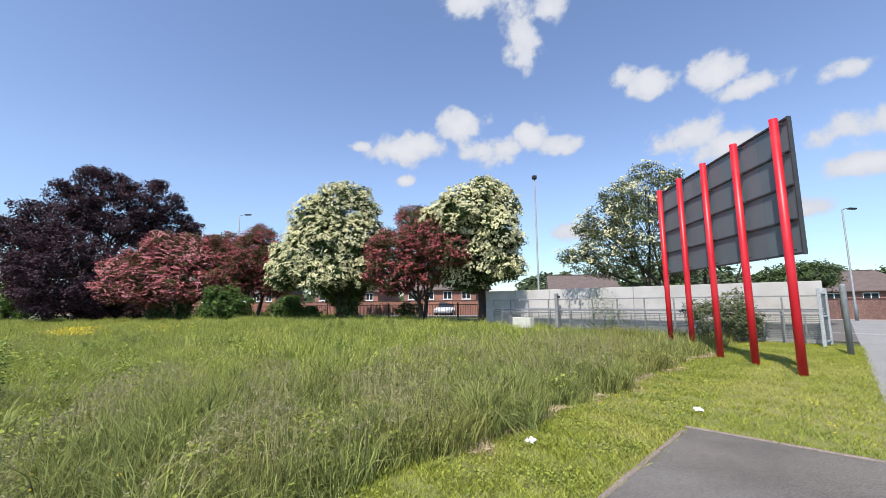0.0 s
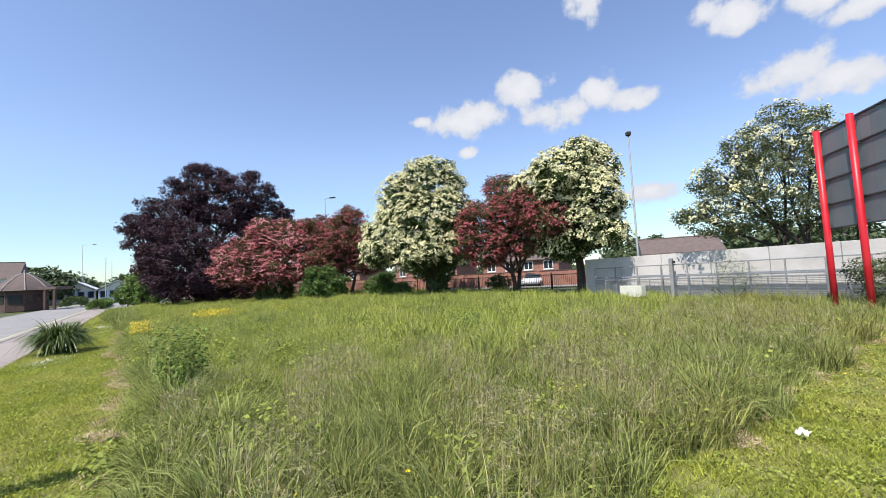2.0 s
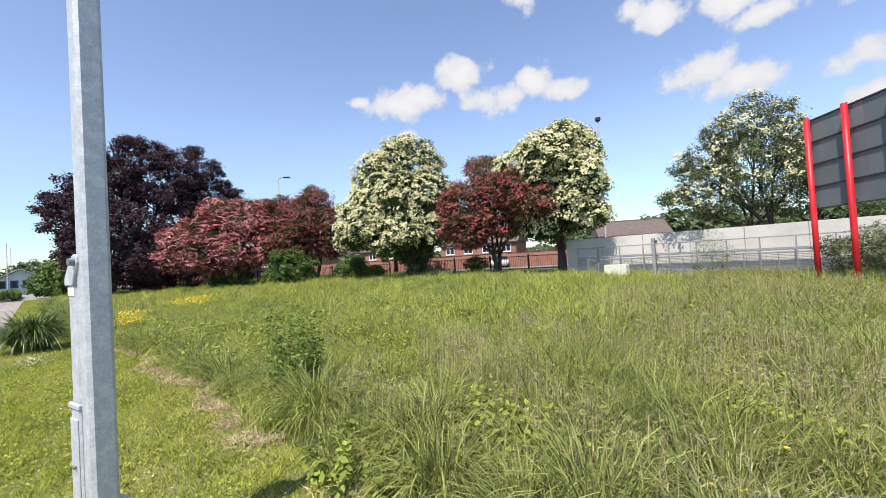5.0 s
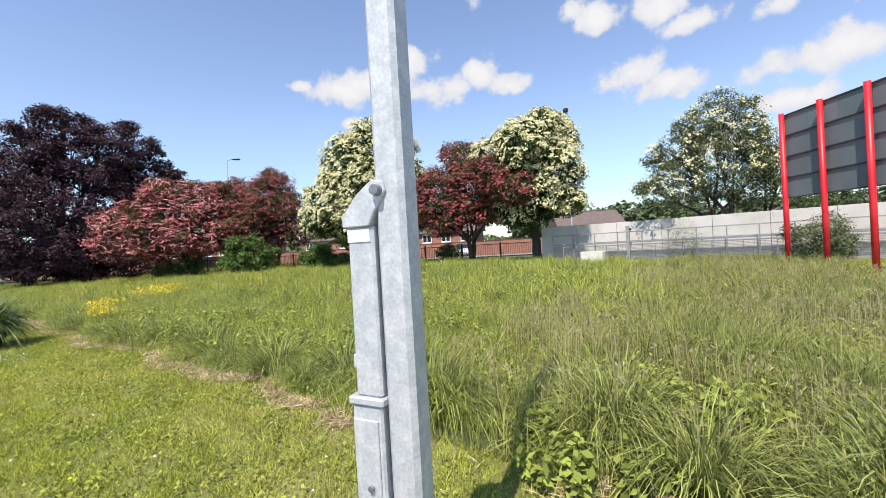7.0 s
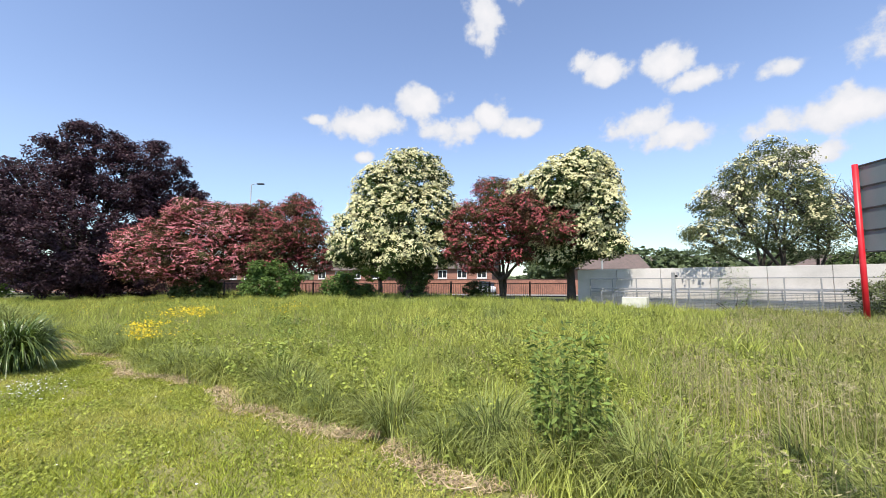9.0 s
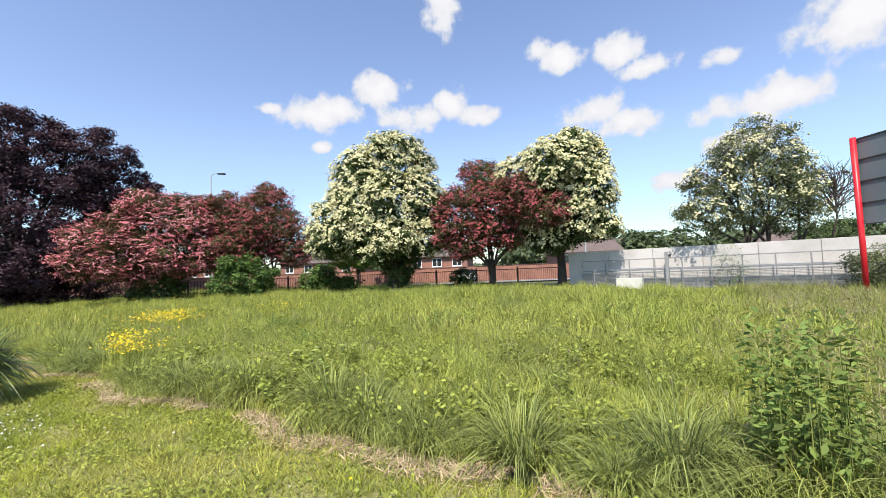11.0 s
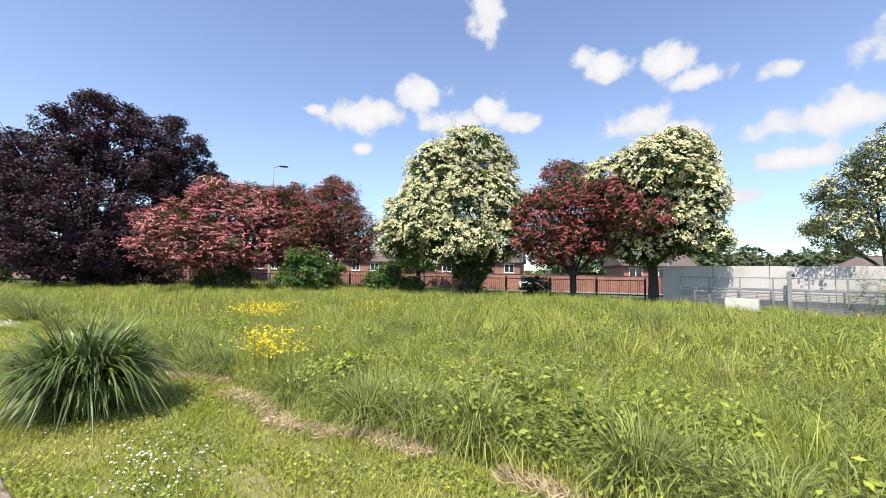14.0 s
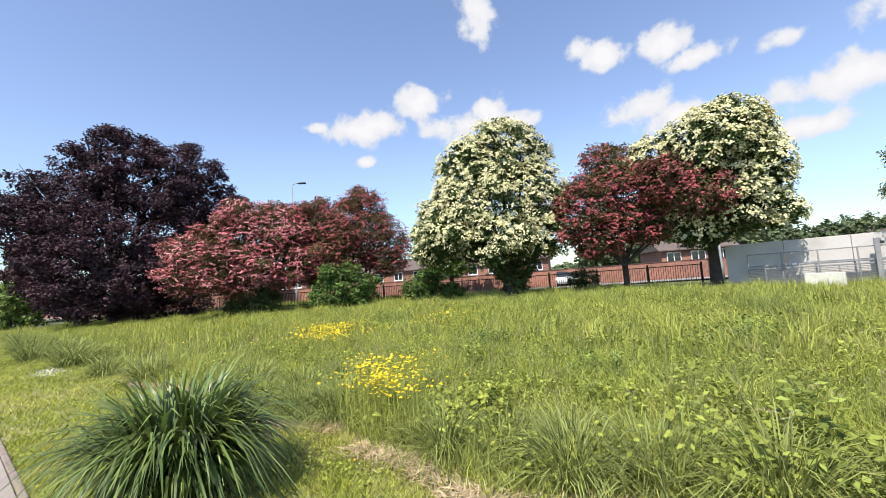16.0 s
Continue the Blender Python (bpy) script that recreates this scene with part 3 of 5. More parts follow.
strip("tarmac_pad", steps(-20, 1.5, 2), steps(-5.9, 3.38, 1.5), lambda x, y: 0.0 * x + 0.004, ASPHALT, "dark patched tarmac pad with a worn edge", "pavement")
strip("pavement_2", steps(-3.4, -0.32, 1.5), steps(-60, -5.95, 4), lambda x, y: 0.0 * x + 0.002, ROAD, "pale tarmac path beside the far road", "pavement")
strip("road_3", steps(-20, 3, 4), [-44, -36, -28, -21.5], lambda x, y: 0.0 * x - 0.0, ASPHALT, "grey tarmac cross road with painted markings", "road")


strip("white_line", steps(-20, 3, 4), [-27.1, -26.95], lambda x, y: 0.0 * x + 0.006, WHITE_LINE, "worn white line painted on the cross road", "road marking")
strip("pavement_3", steps(-20, 3, 4), [-46.5, -44.2], lambda x, y: 0.0 * x + 0.006, PAVING, "pale pavement in front of the far brick wall", "pavement")


def brick_wall_2():
    ang = math.degrees(math.atan2(U2.y, U2.x))
    p = sr(-12, -46.7)
    wall = thing("wall_brick_2", (p.x, p.y, 0), "red brick boundary wall across the cross road", "wall", kind="structure", turn=ang)
    part("brickwork", box((0, 0, 0.75), (34, 0.24, 1.7)), BRICK_BROWN, wall)
    part("coping", box((0, 0, 1.62), (34, 0.32, 0.07), None, 0.01), BRICK_DARK, wall)
    for k in range(11):
        part("pier", box((-15 + k * 3, 0.14, 0.8), (0.4, 0.1, 1.8)), BRICK_BROWN, wall)


brick_wall_2()


def line_marks():
    for k, r in enumerate((5.32, 5.58)):
        strip("yellow_line", steps(-40, 96, 6), [r - 0.055, r + 0.055], lambda x, y: 0.0 * x - 0.110, YELLOW_LINE, "faded double yellow line painted along the kerb", "road marking", "structure")


line_marks()


def kerb_row():
    row = thing("kerb", (0, 0, 0), "pale concrete kerb between pavement and road", "kerb", kind="structure")
    ang = math.degrees(math.atan2(U2.y, U2.x))
    base_me = None
    for k in range(100):
        p = sr(-30 + k * 0.915, 5.04)
        if base_me is None:
            bm = box((0, 0, 0), (0.905, 0.13, 0.26), None, 0.012)
            ob = part("kerb_stone", bm, KERB, row)
            base_me = ob.data
        else:
            ob = new("kerb_stone", base_me)
            ob.parent = row
        ob.matrix_world = pose(p.x, p.y, -0.115, 0, 0, ang)


def edging_row():
    row = thing("edging", (0, 0, 0), "weathered low edging stones beside the pavement", "edging", kind="structure")
    ang = math.degrees(math.atan2(U2.y, U2.x))
    rng = np.random.default_rng(4)
    base_me = None
    for k in range(66):
        p = sr(1.6 + k * 0.92, 3.385 + rng.uniform(-0.008, 0.008))
        if base_me is None:
            ob = part("edging_stone", box((0, 0, 0), (0.905, 0.055, 0.16), None, 0.01), EDGING, row)
            base_me = ob.data
        else:
            ob = new("edging_stone", base_me)
            ob.parent = row
        ob.matrix_world = pose(p.x, p.y, -0.062 + rng.uniform(-0.008, 0.008), 0, rng.uniform(-0.6, 0.6), ang)
    # pad edges
    for k in range(10):
        p = sr(1.53, 3.0 - k * 0.92)
        ob = new("edging_stone", base_me)
        ob.parent = row
        ob.matrix_world = pose(p.x, p.y, -0.066, 0, 0, ang + 90)
    for k in range(12):
        p = sr(1.1 - k * 0.92, -5.93)
        ob = new("edging_stone", base_me)
        ob.parent = row
        ob.matrix_world = pose(p.x, p.y, -0.066, 0, 0, ang)


kerb_row()
edging_row()

# ---- hoarding sign seen from the back ----
SIGN_A, SIGN_B = Vector((7.45, 8.78)), Vector((7.98, 14.70))


def build_sign():
    d = SIGN_B - SIGN_A
    length = d.length
    turn = math.degrees(math.atan2(d.y, d.x))
    sign = thing("advertising_hoarding", (SIGN_A.x, SIGN_A.y, 0), "large grey hoarding seen from behind on five red posts", "sign", turn=turn)
    # local x runs along the board, -y is towards the far side
    for k in range(5):
        x = length * k / 4
        g = float(ground_z(np.array(SIGN_A.x + d.x * k / 4), np.array(SIGN_A.y + d.y * k / 4)))
        post = part("post", tube([(x, 0, g - 0.2), (x, 0, 2.0), (x, 0, 5.585)], [0.085, 0.085, 0.085], 20), RED_PAINT, sign, "red painted round steel post", True)
        for z in (2.62, 3.3, 4.02, 4.75, 5.46):
            part("bracket", box((x, -0.115, z), (0.06, 0.08, 0.035), None, 0.004), SIGN_RAIL, post)
    x0, x1, z0, z1 = -0.16, length + 0.22, 2.52, 5.56
    rows = [z0, 3.28, 4.04, 4.80, z1]
    n = 6
    w = (x1 - x0) / n
    for k in range(n):
        for a, b in zip(rows, rows[1:]):
            part("sheet", box((x0 + w * (k + 0.5), -0.20, (a + b) / 2), (w - 0.004, 0.03, b - a - 0.004)), SIGN_BACK, sign)
    for z in (z0 + 0.02, 3.28, 4.04, 4.80, z1 - 0.02):
        part("rail", box(((x0 + x1) / 2, -0.17, z), (x1 - x0, 0.05, 0.045), None, 0.004), SIGN_RAIL, sign, "dark steel angle rail")
    for x in (x0 - 0.012, x1 + 0.012):
        part("side_trim", box((x, -0.205, (z0 + z1) / 2), (0.025, 0.09, z1 - z0 + 0.03)), SIGN_RAIL, sign)


build_sign()

# ---- concrete wall with mesh fence ----
WALL_R = -20.2


def build_wall():
    ang = math.degrees(math.atan2(U2.y, U2.x))
    wall = thing("wall_back", (0, 0, 0), "pale precast concrete panel wall behind a mesh fence", "wall", kind="structure")
    count, s0, s1 = 7, 0.45, 15.75
    w = (s1 - s0) / count
    for k in range(count):
        p = sr(s0 + w * (k + 0.5), WALL_R)
        g = float(ground_z(np.array(p.x), np.array(p.y)))
        top = 2.24
        bm = box((0, 0, 0), (w - 0.015, 0.16, top - g + 0.3), None, 0.012)
        ob = part("concrete_panel", bm, CONCRETE, wall)
        ob.matrix_world = pose(p.x, p.y, (top + g - 0.3) / 2, 0, 0, ang)


def build_fence():
    """Welded mesh fence in front of the wall. Local x along the wall, z up."""
    ang = math.degrees(math.atan2(U2.y, U2.x))
    s0, s1, r = 0.4, 14.9, WALL_R + 0.42
    p = sr(s0, r)
    fence = thing("mesh_fence", (p.x, p.y, 0), "galvanised welded mesh fence with posts and a top rail", "fence", turn=ang)
    length = s1 - s0
    n = 12
    for k in range(n + 1):
        x = length * k / n
        q = sr(s0 + x, r)
        g = float(ground_z(np.array(q.x), np.array(q.y)))
        part("post", box((x, 0, (1.70 + g - 0.1) / 2), (0.055, 0.055, 1.70 - g + 0.1), None, 0.006), FENCE_STEEL, fence)
    part("top_rail", box((length / 2, 0, 1.70), (length, 0.05, 0.05), None, 0.006), FENCE_STEEL, fence)
    part("middle_rail", box((length / 2, 0.0, 1.16), (length, 0.05, 0.07), None, 0.006), FENCE_STEEL, fence)
    part("lower_rail", box((length / 2, 0.0, 1.03), (length, 0.05, 0.05), None, 0.006), FENCE_STEEL, fence)
    for k in range(n):
        part("short_post", box((length * (k + 0.5) / n, 0.005, 0.62), (0.045, 0.045, 0.78), None, 0.006), FENCE_STEEL, fence)
    bm = bmesh.new()
    for k in range(int(length / 0.20)):
        add_box(bm, (0.04 + k * 0.20, 0.035, 0.62), (0.008, 0.008, 0.86))
    z = 0.2
    while z < 1.0:
        add_box(bm, (length / 2, 0.029, z), (length, 0.006, 0.022))
        z += 0.066
    tagged(part("wire_mesh", bm, WIRE, fence), kind="stuff")
    # tall gate post with a small box
    gp = sr(10.72, r + 0.12)
    gate = thing("gate_post", (gp.x, gp.y, 0.2), "grey steel gate post with a small camera box", "post", turn=ang)
    part("post_shaft", box((0, 0, 0.85), (0.16, 0.16, 1.9), None, 0.01), FENCE_STEEL, gate)
    part("box", box((-0.14, 0.03, 1.62), (0.1, 0.12, 0.12), None, 0.01), GAP, gate, "small black box")
    # gate at the near end
    gp = sr(0.4, r)
    g2 = thing("fence_gate", (gp.x, gp.y, 0), "open galvanised steel mesh gate beside the path", "gate", turn=ang + 82)
    for x in (0.0, 1.0):
        part("gate_upright", box((x, 0, 0.98), (0.12 if x == 0 else 0.07, 0.10, 1.95), None, 0.008), GALV, g2)
    for z in (0.16, 1.0, 1.78):
        part("gate_bar", box((0.5, 0, z), (0.9, 0.05, 0.05), None, 0.005), GALV, g2)
    bm = bmesh.new()
    for k in range(17):
        add_box(bm, (0.08 + k * 0.052, 0, 0.97), (0.006, 0.006, 1.58))
    for k in range(20):
        add_box(bm, (0.5, 0.006, 0.2 + k * 0.08), (0.9, 0.006, 0.006))
    part("gate_mesh", bm, WIRE, g2)
    plate = part("notice_plate", box((0.12, -0.06, 1.15), (0.22, 0.01, 0.3)), STICKER, g2, "small white notice plate")
    # white boards leaning by the fence
    bp = sr(12.4, -19.05)
    bz = float(ground_z(np.array(bp.x), np.array(bp.y)))
    board = part("white_board", box((0, 0, 0.29), (1.24, 0.35, 0.56), None, 0.02), BOARD)
    board.matrix_world = pose(bp.x, bp.y, bz, 0, 0, ang - 8)
    tagged(board, "weathered white block standing in the grass by the fence", "block")
    # bollard at the corner
    bp = sr(-0.05, -16.8)
    bol = part("steel_bollard", tube([(0, 0, -0.1), (0, 0, 1.95), (0, 0, 2.0)], [0.075, 0.075, 0.06], 16), LAMP_GREY, None, "", True)
    bol.matrix_world = pose(bp.x, bp.y, 0)
    tagged(bol, "tall round galvanised steel bollard beside the path", "bollard")


build_wall()
build_fence()

# ---- lamp column with door ----


def build_column():
    """The near hinged steel column with its counterweight box."""
    col = thing("camera_column", (-6.15, 2.67, 0), "galvanised folding steel column with a side box", "column", turn=-32)
    part("base_plate", box((0, 0, 0.015), (0.42, 0.42, 0.03), None, 0.006), GALV, col)
    for a in (-0.16, 0.16):
        for b in (-0.16, 0.16):
            part("bolt", tube([(a, b, 0.03), (a, b, 0.075)], [0.018, 0.018], 6), BOLT, col)
    part("shaft", box((0.008, 0, 2.6), (0.118, 0.115, 5.2), None, 0.018), GALV, col, "square galvanised steel shaft")
    # lower housing, wider than the shaft, on the shaft's road side
    part("housing", box((-0.13, 0, 0.485), (0.13, 0.12, 0.93), None, 0.008), GALV, col)
    part("housing_lid", box((-0.128, 0, 0.965), (0.15, 0.14, 0.03), None, 0.006), GALV, col)
    door = part("door", box((-0.135, -0.063, 0.62), (0.105, 0.008, 0.56), None, 0.003), GALV, col)
    part("lock", tube([(-0.12, -0.066, 0.66), (-0.12, -0.08, 0.66)], [0.011, 0.011], 10), BOLT, door)
    foot = prism([(0.05, 0.50), (0.40, 0.17), (0.40, 0.0), (0.05, 0.0)], 0.12)
    bmesh.ops.bevel(foot, geom=foot.edges[:], offset=0.005, segments=1, affect="EDGES")
    bmesh.ops.transform(foot, matrix=Matrix.Rotation(radians(90), 4, "Z") @ Matrix.Translation((0, -0.05, 0)), verts=foot.verts)
    foot_ob = part("base_bracket", foot, GALV, col, "sloping galvanised base bracket")
    part("bolt", tube([(-0.01, 0.35, 0.18), (-0.01, 0.35, 0.31)], [0.014, 0.014], 8), BOLT, foot_ob)
    part("arm", box((-0.118, 0.012, 1.285), (0.112, 0.138, 0.61), None, 0.008), GALV, col, "lighter galvanised side arm")
    part("label_plate", box((-0.122, -0.059, 1.555), (0.095, 0.004, 0.045)), STICKER, col, "blank white label")
    part("hinge_lug", box((-0.18, 0.035, 1.10), (0.018, 0.16, 0.05), None, 0.003), GALV, col)
    cap = prism([(-0.185, 1.585), (-0.07, 1.585), (-0.045, 1.63), (0.005, 1.70), (-0.005, 1.735), (-0.05, 1.745), (-0.115, 1.70), (-0.185, 1.625)], 0.14)
    bmesh.ops.translate(cap, vec=(0, -0.07, 0), verts=cap.verts)
    bmesh.ops.bevel(cap, geom=cap.edges[:], offset=0.004, segments=1, affect="EDGES")
    cap_ob = part("hinge_cap", cap, GALV, col)
    part("pivot_bolt", tube([(-0.025, -0.07, 1.705), (-0.025, -0.095, 1.705)], [0.02, 0.018], 12), BOLT, cap_ob)


build_column()

# ---- railing beyond the trees, brick wall, street ----


def build_railing():
    a, b = Vector((3.6, 28.5)), Vector((-36.0, 43.0))
    d = b - a
    ang = math.degrees(math.atan2(d.y, d.x))
    rail = thing("iron_railing", (a.x, a.y, 0.42), "low dark iron railing along the back of the meadow", "railing", turn=ang)
    length = d.length
    n = int(length / 2.75)
    for k in range(n + 1):
        part("post", box((k * 2.75, 0, 0.52), (0.09, 0.09, 1.3), None, 0.01), RAILING, rail)
    for z in (0.14, 1.02):
        part("rail", box((length / 2, 0, z), (length, 0.045, 0.05)), RAILING, rail)
    bm = bmesh.new()
    for k in range(int(length / 0.125)):
        add_box(bm, (0.06 + k * 0.125, 0, 0.58), (0.022, 0.022, 0.86))
    tagged(part("infill", bm, RAILING, rail), kind="stuff")


def build_brick_wall():
    a, b = Vector((24.0, 31.0)), Vector((-60.0, 64.0))
    d = b - a
    ang = math.degrees(math.atan2(d.y, d.x))
    wall = thing("wall_brick", (a.x, a.y, 0.3), "long red brick boundary wall across the far street", "wall", kind="structure", turn=ang)
    length = d.length
    part("brickwork", box((length / 2, 0, 0.70), (length, 0.24, 1.50)), BRICK_RED, wall)
    part("coping", box((length / 2, 0, 1.48), (length, 0.32, 0.06), None, 0.01), BRICK_DARK, wall)
    n = int(length / 4)
    for k in range(n):
        part("pier", box((k * 4.0 + 1, 0.14, 0.70), (0.45, 0.1, 1.50)), BRICK_RED, wall)
    bm = bmesh.new()
    q = [a + d.normalized() * t + Vector((-d.y, d.x)).normalized() * w for t, w in ((0, 0.3), (length, 0.3), (length, 4.0), (0, 4.0))]
    bm.faces.new([bm.verts.new((p.x, p.y, 0.43)) for p in q])
    bmesh.ops.recalc_face_normals(bm, faces=bm.faces)
    tagged(part("road_4", bm, ROAD), "narrow tarmac street behind the railing", "road", kind="structure")


build_railing()
build_brick_wall()


def build_house(at, turn, size, roof_h, wall_mat, label, windows=3, storeys=1, hip=False, roof_mat=None):
    """A pitched-roof house; local x along its front, front facing -y."""
    w, d, h = size
    house = thing("house", at, label, "house", "houses behind the meadow", turn=turn)
    part("wall", box((0, 0, h / 2), (w, d, h)), wall_mat, house)
    o = 0.35
    bm = bmesh.new()
    ins = min(d / 2, w / 3) if hip else 0.0
    pts = [(-w / 2 - o, -d / 2 - o, h - 0.05), (w / 2 + o, -d / 2 - o, h - 0.05), (w / 2 + o, d / 2 + o, h - 0.05), (-w / 2 - o, d / 2 + o, h - 0.05),
           (-w / 2 - o + ins, 0, h + roof_h), (w / 2 + o - ins, 0, h + roof_h)]
    v = [bm.verts.new(p) for p in pts]
    for f in ((0, 1, 5, 4), (2, 3, 4, 5), (1, 2, 5), (3, 0, 4), (3, 2, 1, 0)):
        bm.faces.new([v[k] for k in f])
    bmesh.ops.recalc_face_normals(bm, faces=bm.faces)
    roof = part("roof", bm, roof_mat or ROOF_TILE, house)
    part("ridge", box((0, 0, h + roof_h + 0.02), (w + 2 * o - 2 * ins, 0.22, 0.1), None, 0.02), roof_mat or ROOF_TILE, roof)
    part("gutter", box((0, -d / 2 - o, h - 0.1), (w + 2 * o, 0.1, 0.1)), ROOF_TILE, house)
    for st in range(storeys):
        for k in range(windows):
            x = -w / 2 + w * (k + 0.5) / windows
            z = h - 0.85 - (storeys - 1 - st) * 2.6
            win = part("window", box((x, -d / 2 - 0.02, z), (1.3, 0.08, 1.15)), FRAME_WHITE, house, "white framed window")
            for q in (-0.31, 0.31):
                part("pane", box((x + q, -d / 2 - 0.06, z), (0.52, 0.02, 0.95)), GLASS, win)
            part("sill", box((x, -d / 2 - 0.07, z - 0.62), (1.4, 0.12, 0.07)), FRAME_WHITE, win)
    return house


# bungalows across the far street, side by side
back_dir = Vector((-84.0, 33.0)).normalized()
back_turn = math.degrees(math.atan2(back_dir.y, back_dir.x)) + 180
for k, (t, off, w) in enumerate([(33, 20, 11), (50, 22, 12), (68, 20, 11), (86, 22, 12)]):
    p = Vector((24.0, 31.0)) + back_dir * t + Vector((0.366, 0.93)) * off
    build_house((p.x, p.y, 0.4), back_turn, (w, 7, 3.1), 1.7, BRICK_RED, "low red brick bungalow with a brown tiled roof", 4)
build_house((15.6, 47.0, 0.4), -12, (6.6, 6, 2.6), 1.6, BRICK_RED, "brick bungalow with a brown tiled roof behind the wall", 3)
build_house((46.5, 78.0, 0.4), -8, (12.0, 8, 4.0), 2.2, BRICK_RED, "brick house with a plain brown tiled roof behind the wall", 4)
build_house((72.0, 66.0, 0.4), -28, (30.0, 8, 3.6), 2.2, BRICK_RED, "long brick terrace with a brown tiled roof behind the wall", 8)
build_house((49.0, 50.0, 0.0), -40, (12, 8, 2.6), 2.4, BRICK_RED, "brick house with a brown hipped roof across the road", 4, hip=True)


build_house((-130.0, 127.5, 0.0), 45, (7, 8, 3.6), 3.4, BRICK_RED, "red brick house far along the road", 2)


# ---- far side of the road: pavilion, white house, sales sheds ----


def build_pavilion():
    c = Vector((-66.5, 45.6))
    pub = thing("pavilion", (c.x, c.y, -0.1), "eight-sided dark brick pavilion with a brown tiled roof", "building", turn=12)
    R0 = 2.75
    bm = bmesh.new()
    bmesh.ops.create_cone(bm, cap_ends=True, segments=8, radius1=R0 * 0.9, radius2=R0 * 0.9, depth=2.75, matrix=Matrix.Translation((0, 0, 1.375)))
    part("wall", bm, BRICK_DARK, pub)
    # bell-shaped roof: widest at the eaves, bowed outwards towards the top
    profile = ((1.12, 2.72), (0.98, 3.2), (0.74, 3.85), (0.44, 4.5), (0.10, 5.05))
    bm = bmesh.new()
    rings = [[bm.verts.new((R0 * f * math.cos(math.pi * k / 4), R0 * f * math.sin(math.pi * k / 4), z)) for k in range(8)] for f, z in profile]
    for a, b in zip(rings, rings[1:]):
        for k in range(8):
            bm.faces.new((a[k], a[(k + 1) % 8], b[(k + 1) % 8], b[k]))
    bm.faces.new(rings[0][::-1])
    bm.faces.new(rings[-1])
    bmesh.ops.recalc_face_normals(bm, faces=bm.faces)
    roof = part("roof", bm, ROOF_TILE, pub)
    for k in range(8):
        q = math.pi * k / 4
        part("hip_ridge", tube([(R0 * f * 1.01 * math.cos(q), R0 * f * 1.01 * math.sin(q), z + 0.02) for f, z in profile], [0.06] * 5, 6), KERB, roof, "pale lead hip")
        q += math.pi / 8
        part("window", box((0, 0, 0), (1.35, 0.08, 1.1)), GLASS, pub).matrix_local = pose(R0 * 0.84 * math.cos(q), R0 * 0.84 * math.sin(q), 1.6, 0, 0, math.degrees(q) + 90)
    porch = part("porch", box((3.6, 0.4, 2.85), (2.6, 2.6, 0.35), None, 0.03), ROOF_TILE, pub)
    for px in (4.6, 3.4):
        part("porch_post", box((px, -0.7, 1.35), (0.28, 0.28, 2.7)), BRICK_DARK, porch)
    part("finial", tube([(0, 0, 4.9), (0, 0, 5.5)], [0.09, 0.05], 6), GALV, pub)


build_pavilion()
ang_u = math.degrees(math.atan2(U2.y, U2.x))
build_house((-81.6, 50.4, -0.1), ang_u + 90, (9, 8, 4.8), 2.6, RENDER_WHITE, "two-storey white rendered house with a dark roof", 2, 2)


def build_shed(s, r, w, label):
    p = sr(s, r)
    shed = thing("sales_shed", (p.x, p.y, -0.1), label, "building", "white sales sheds", turn=ang_u - 90)
    gable = prism([(-w / 2, 0), (w / 2, 0), (w / 2, 2.6), (0, 4.5), (-w / 2, 2.6)], 18)
    part("body", gable, RENDER_WHITE, shed)
    for sx in (-1, 1):
        bm = bmesh.new()
        v = [bm.verts.new(q) for q in ((0, -0.6, 4.62), (sx * (w / 2 + 0.5), -0.6, 2.56), (sx * (w / 2 + 0.5), 18.4, 2.56), (0, 18.4, 4.62))]
        f = bm.faces.new(v)
        ret = bmesh.ops.extrude_face_region(bm, geom=[f])
        bmesh.ops.translate(bm, vec=(0, 0, 0.12), verts=[g for g in ret["geom"] if isinstance(g, bmesh.types.BMVert)])
        bmesh.ops.recalc_face_normals(bm, faces=bm.faces)
        part("roof_slope", bm, ROOF_LIGHT, shed, "pale metal roof slope")
    for k in range(4):
        x = -w / 2 + w * (k + 0.5) / 4
        win = part("window", box((x, -0.03, 1.75), (w / 4 - 0.5, 0.08, 1.5)), BLUE_TRIM, shed, "wide shop window in a blue frame")
        part("pane", box((x, -0.08, 1.75), (w / 4 - 0.8, 0.03, 1.25)), GLASS, win)


build_shed(118, 4.6, 6.6, "white sales shed with a pale metal roof and dark windows")
build_shed(121, 11.8, 6.6, "white sales shed with a pale metal roof and dark windows")
build_shed(124, 19.0, 6.6, "white sales shed with a pale metal roof and dark windows")


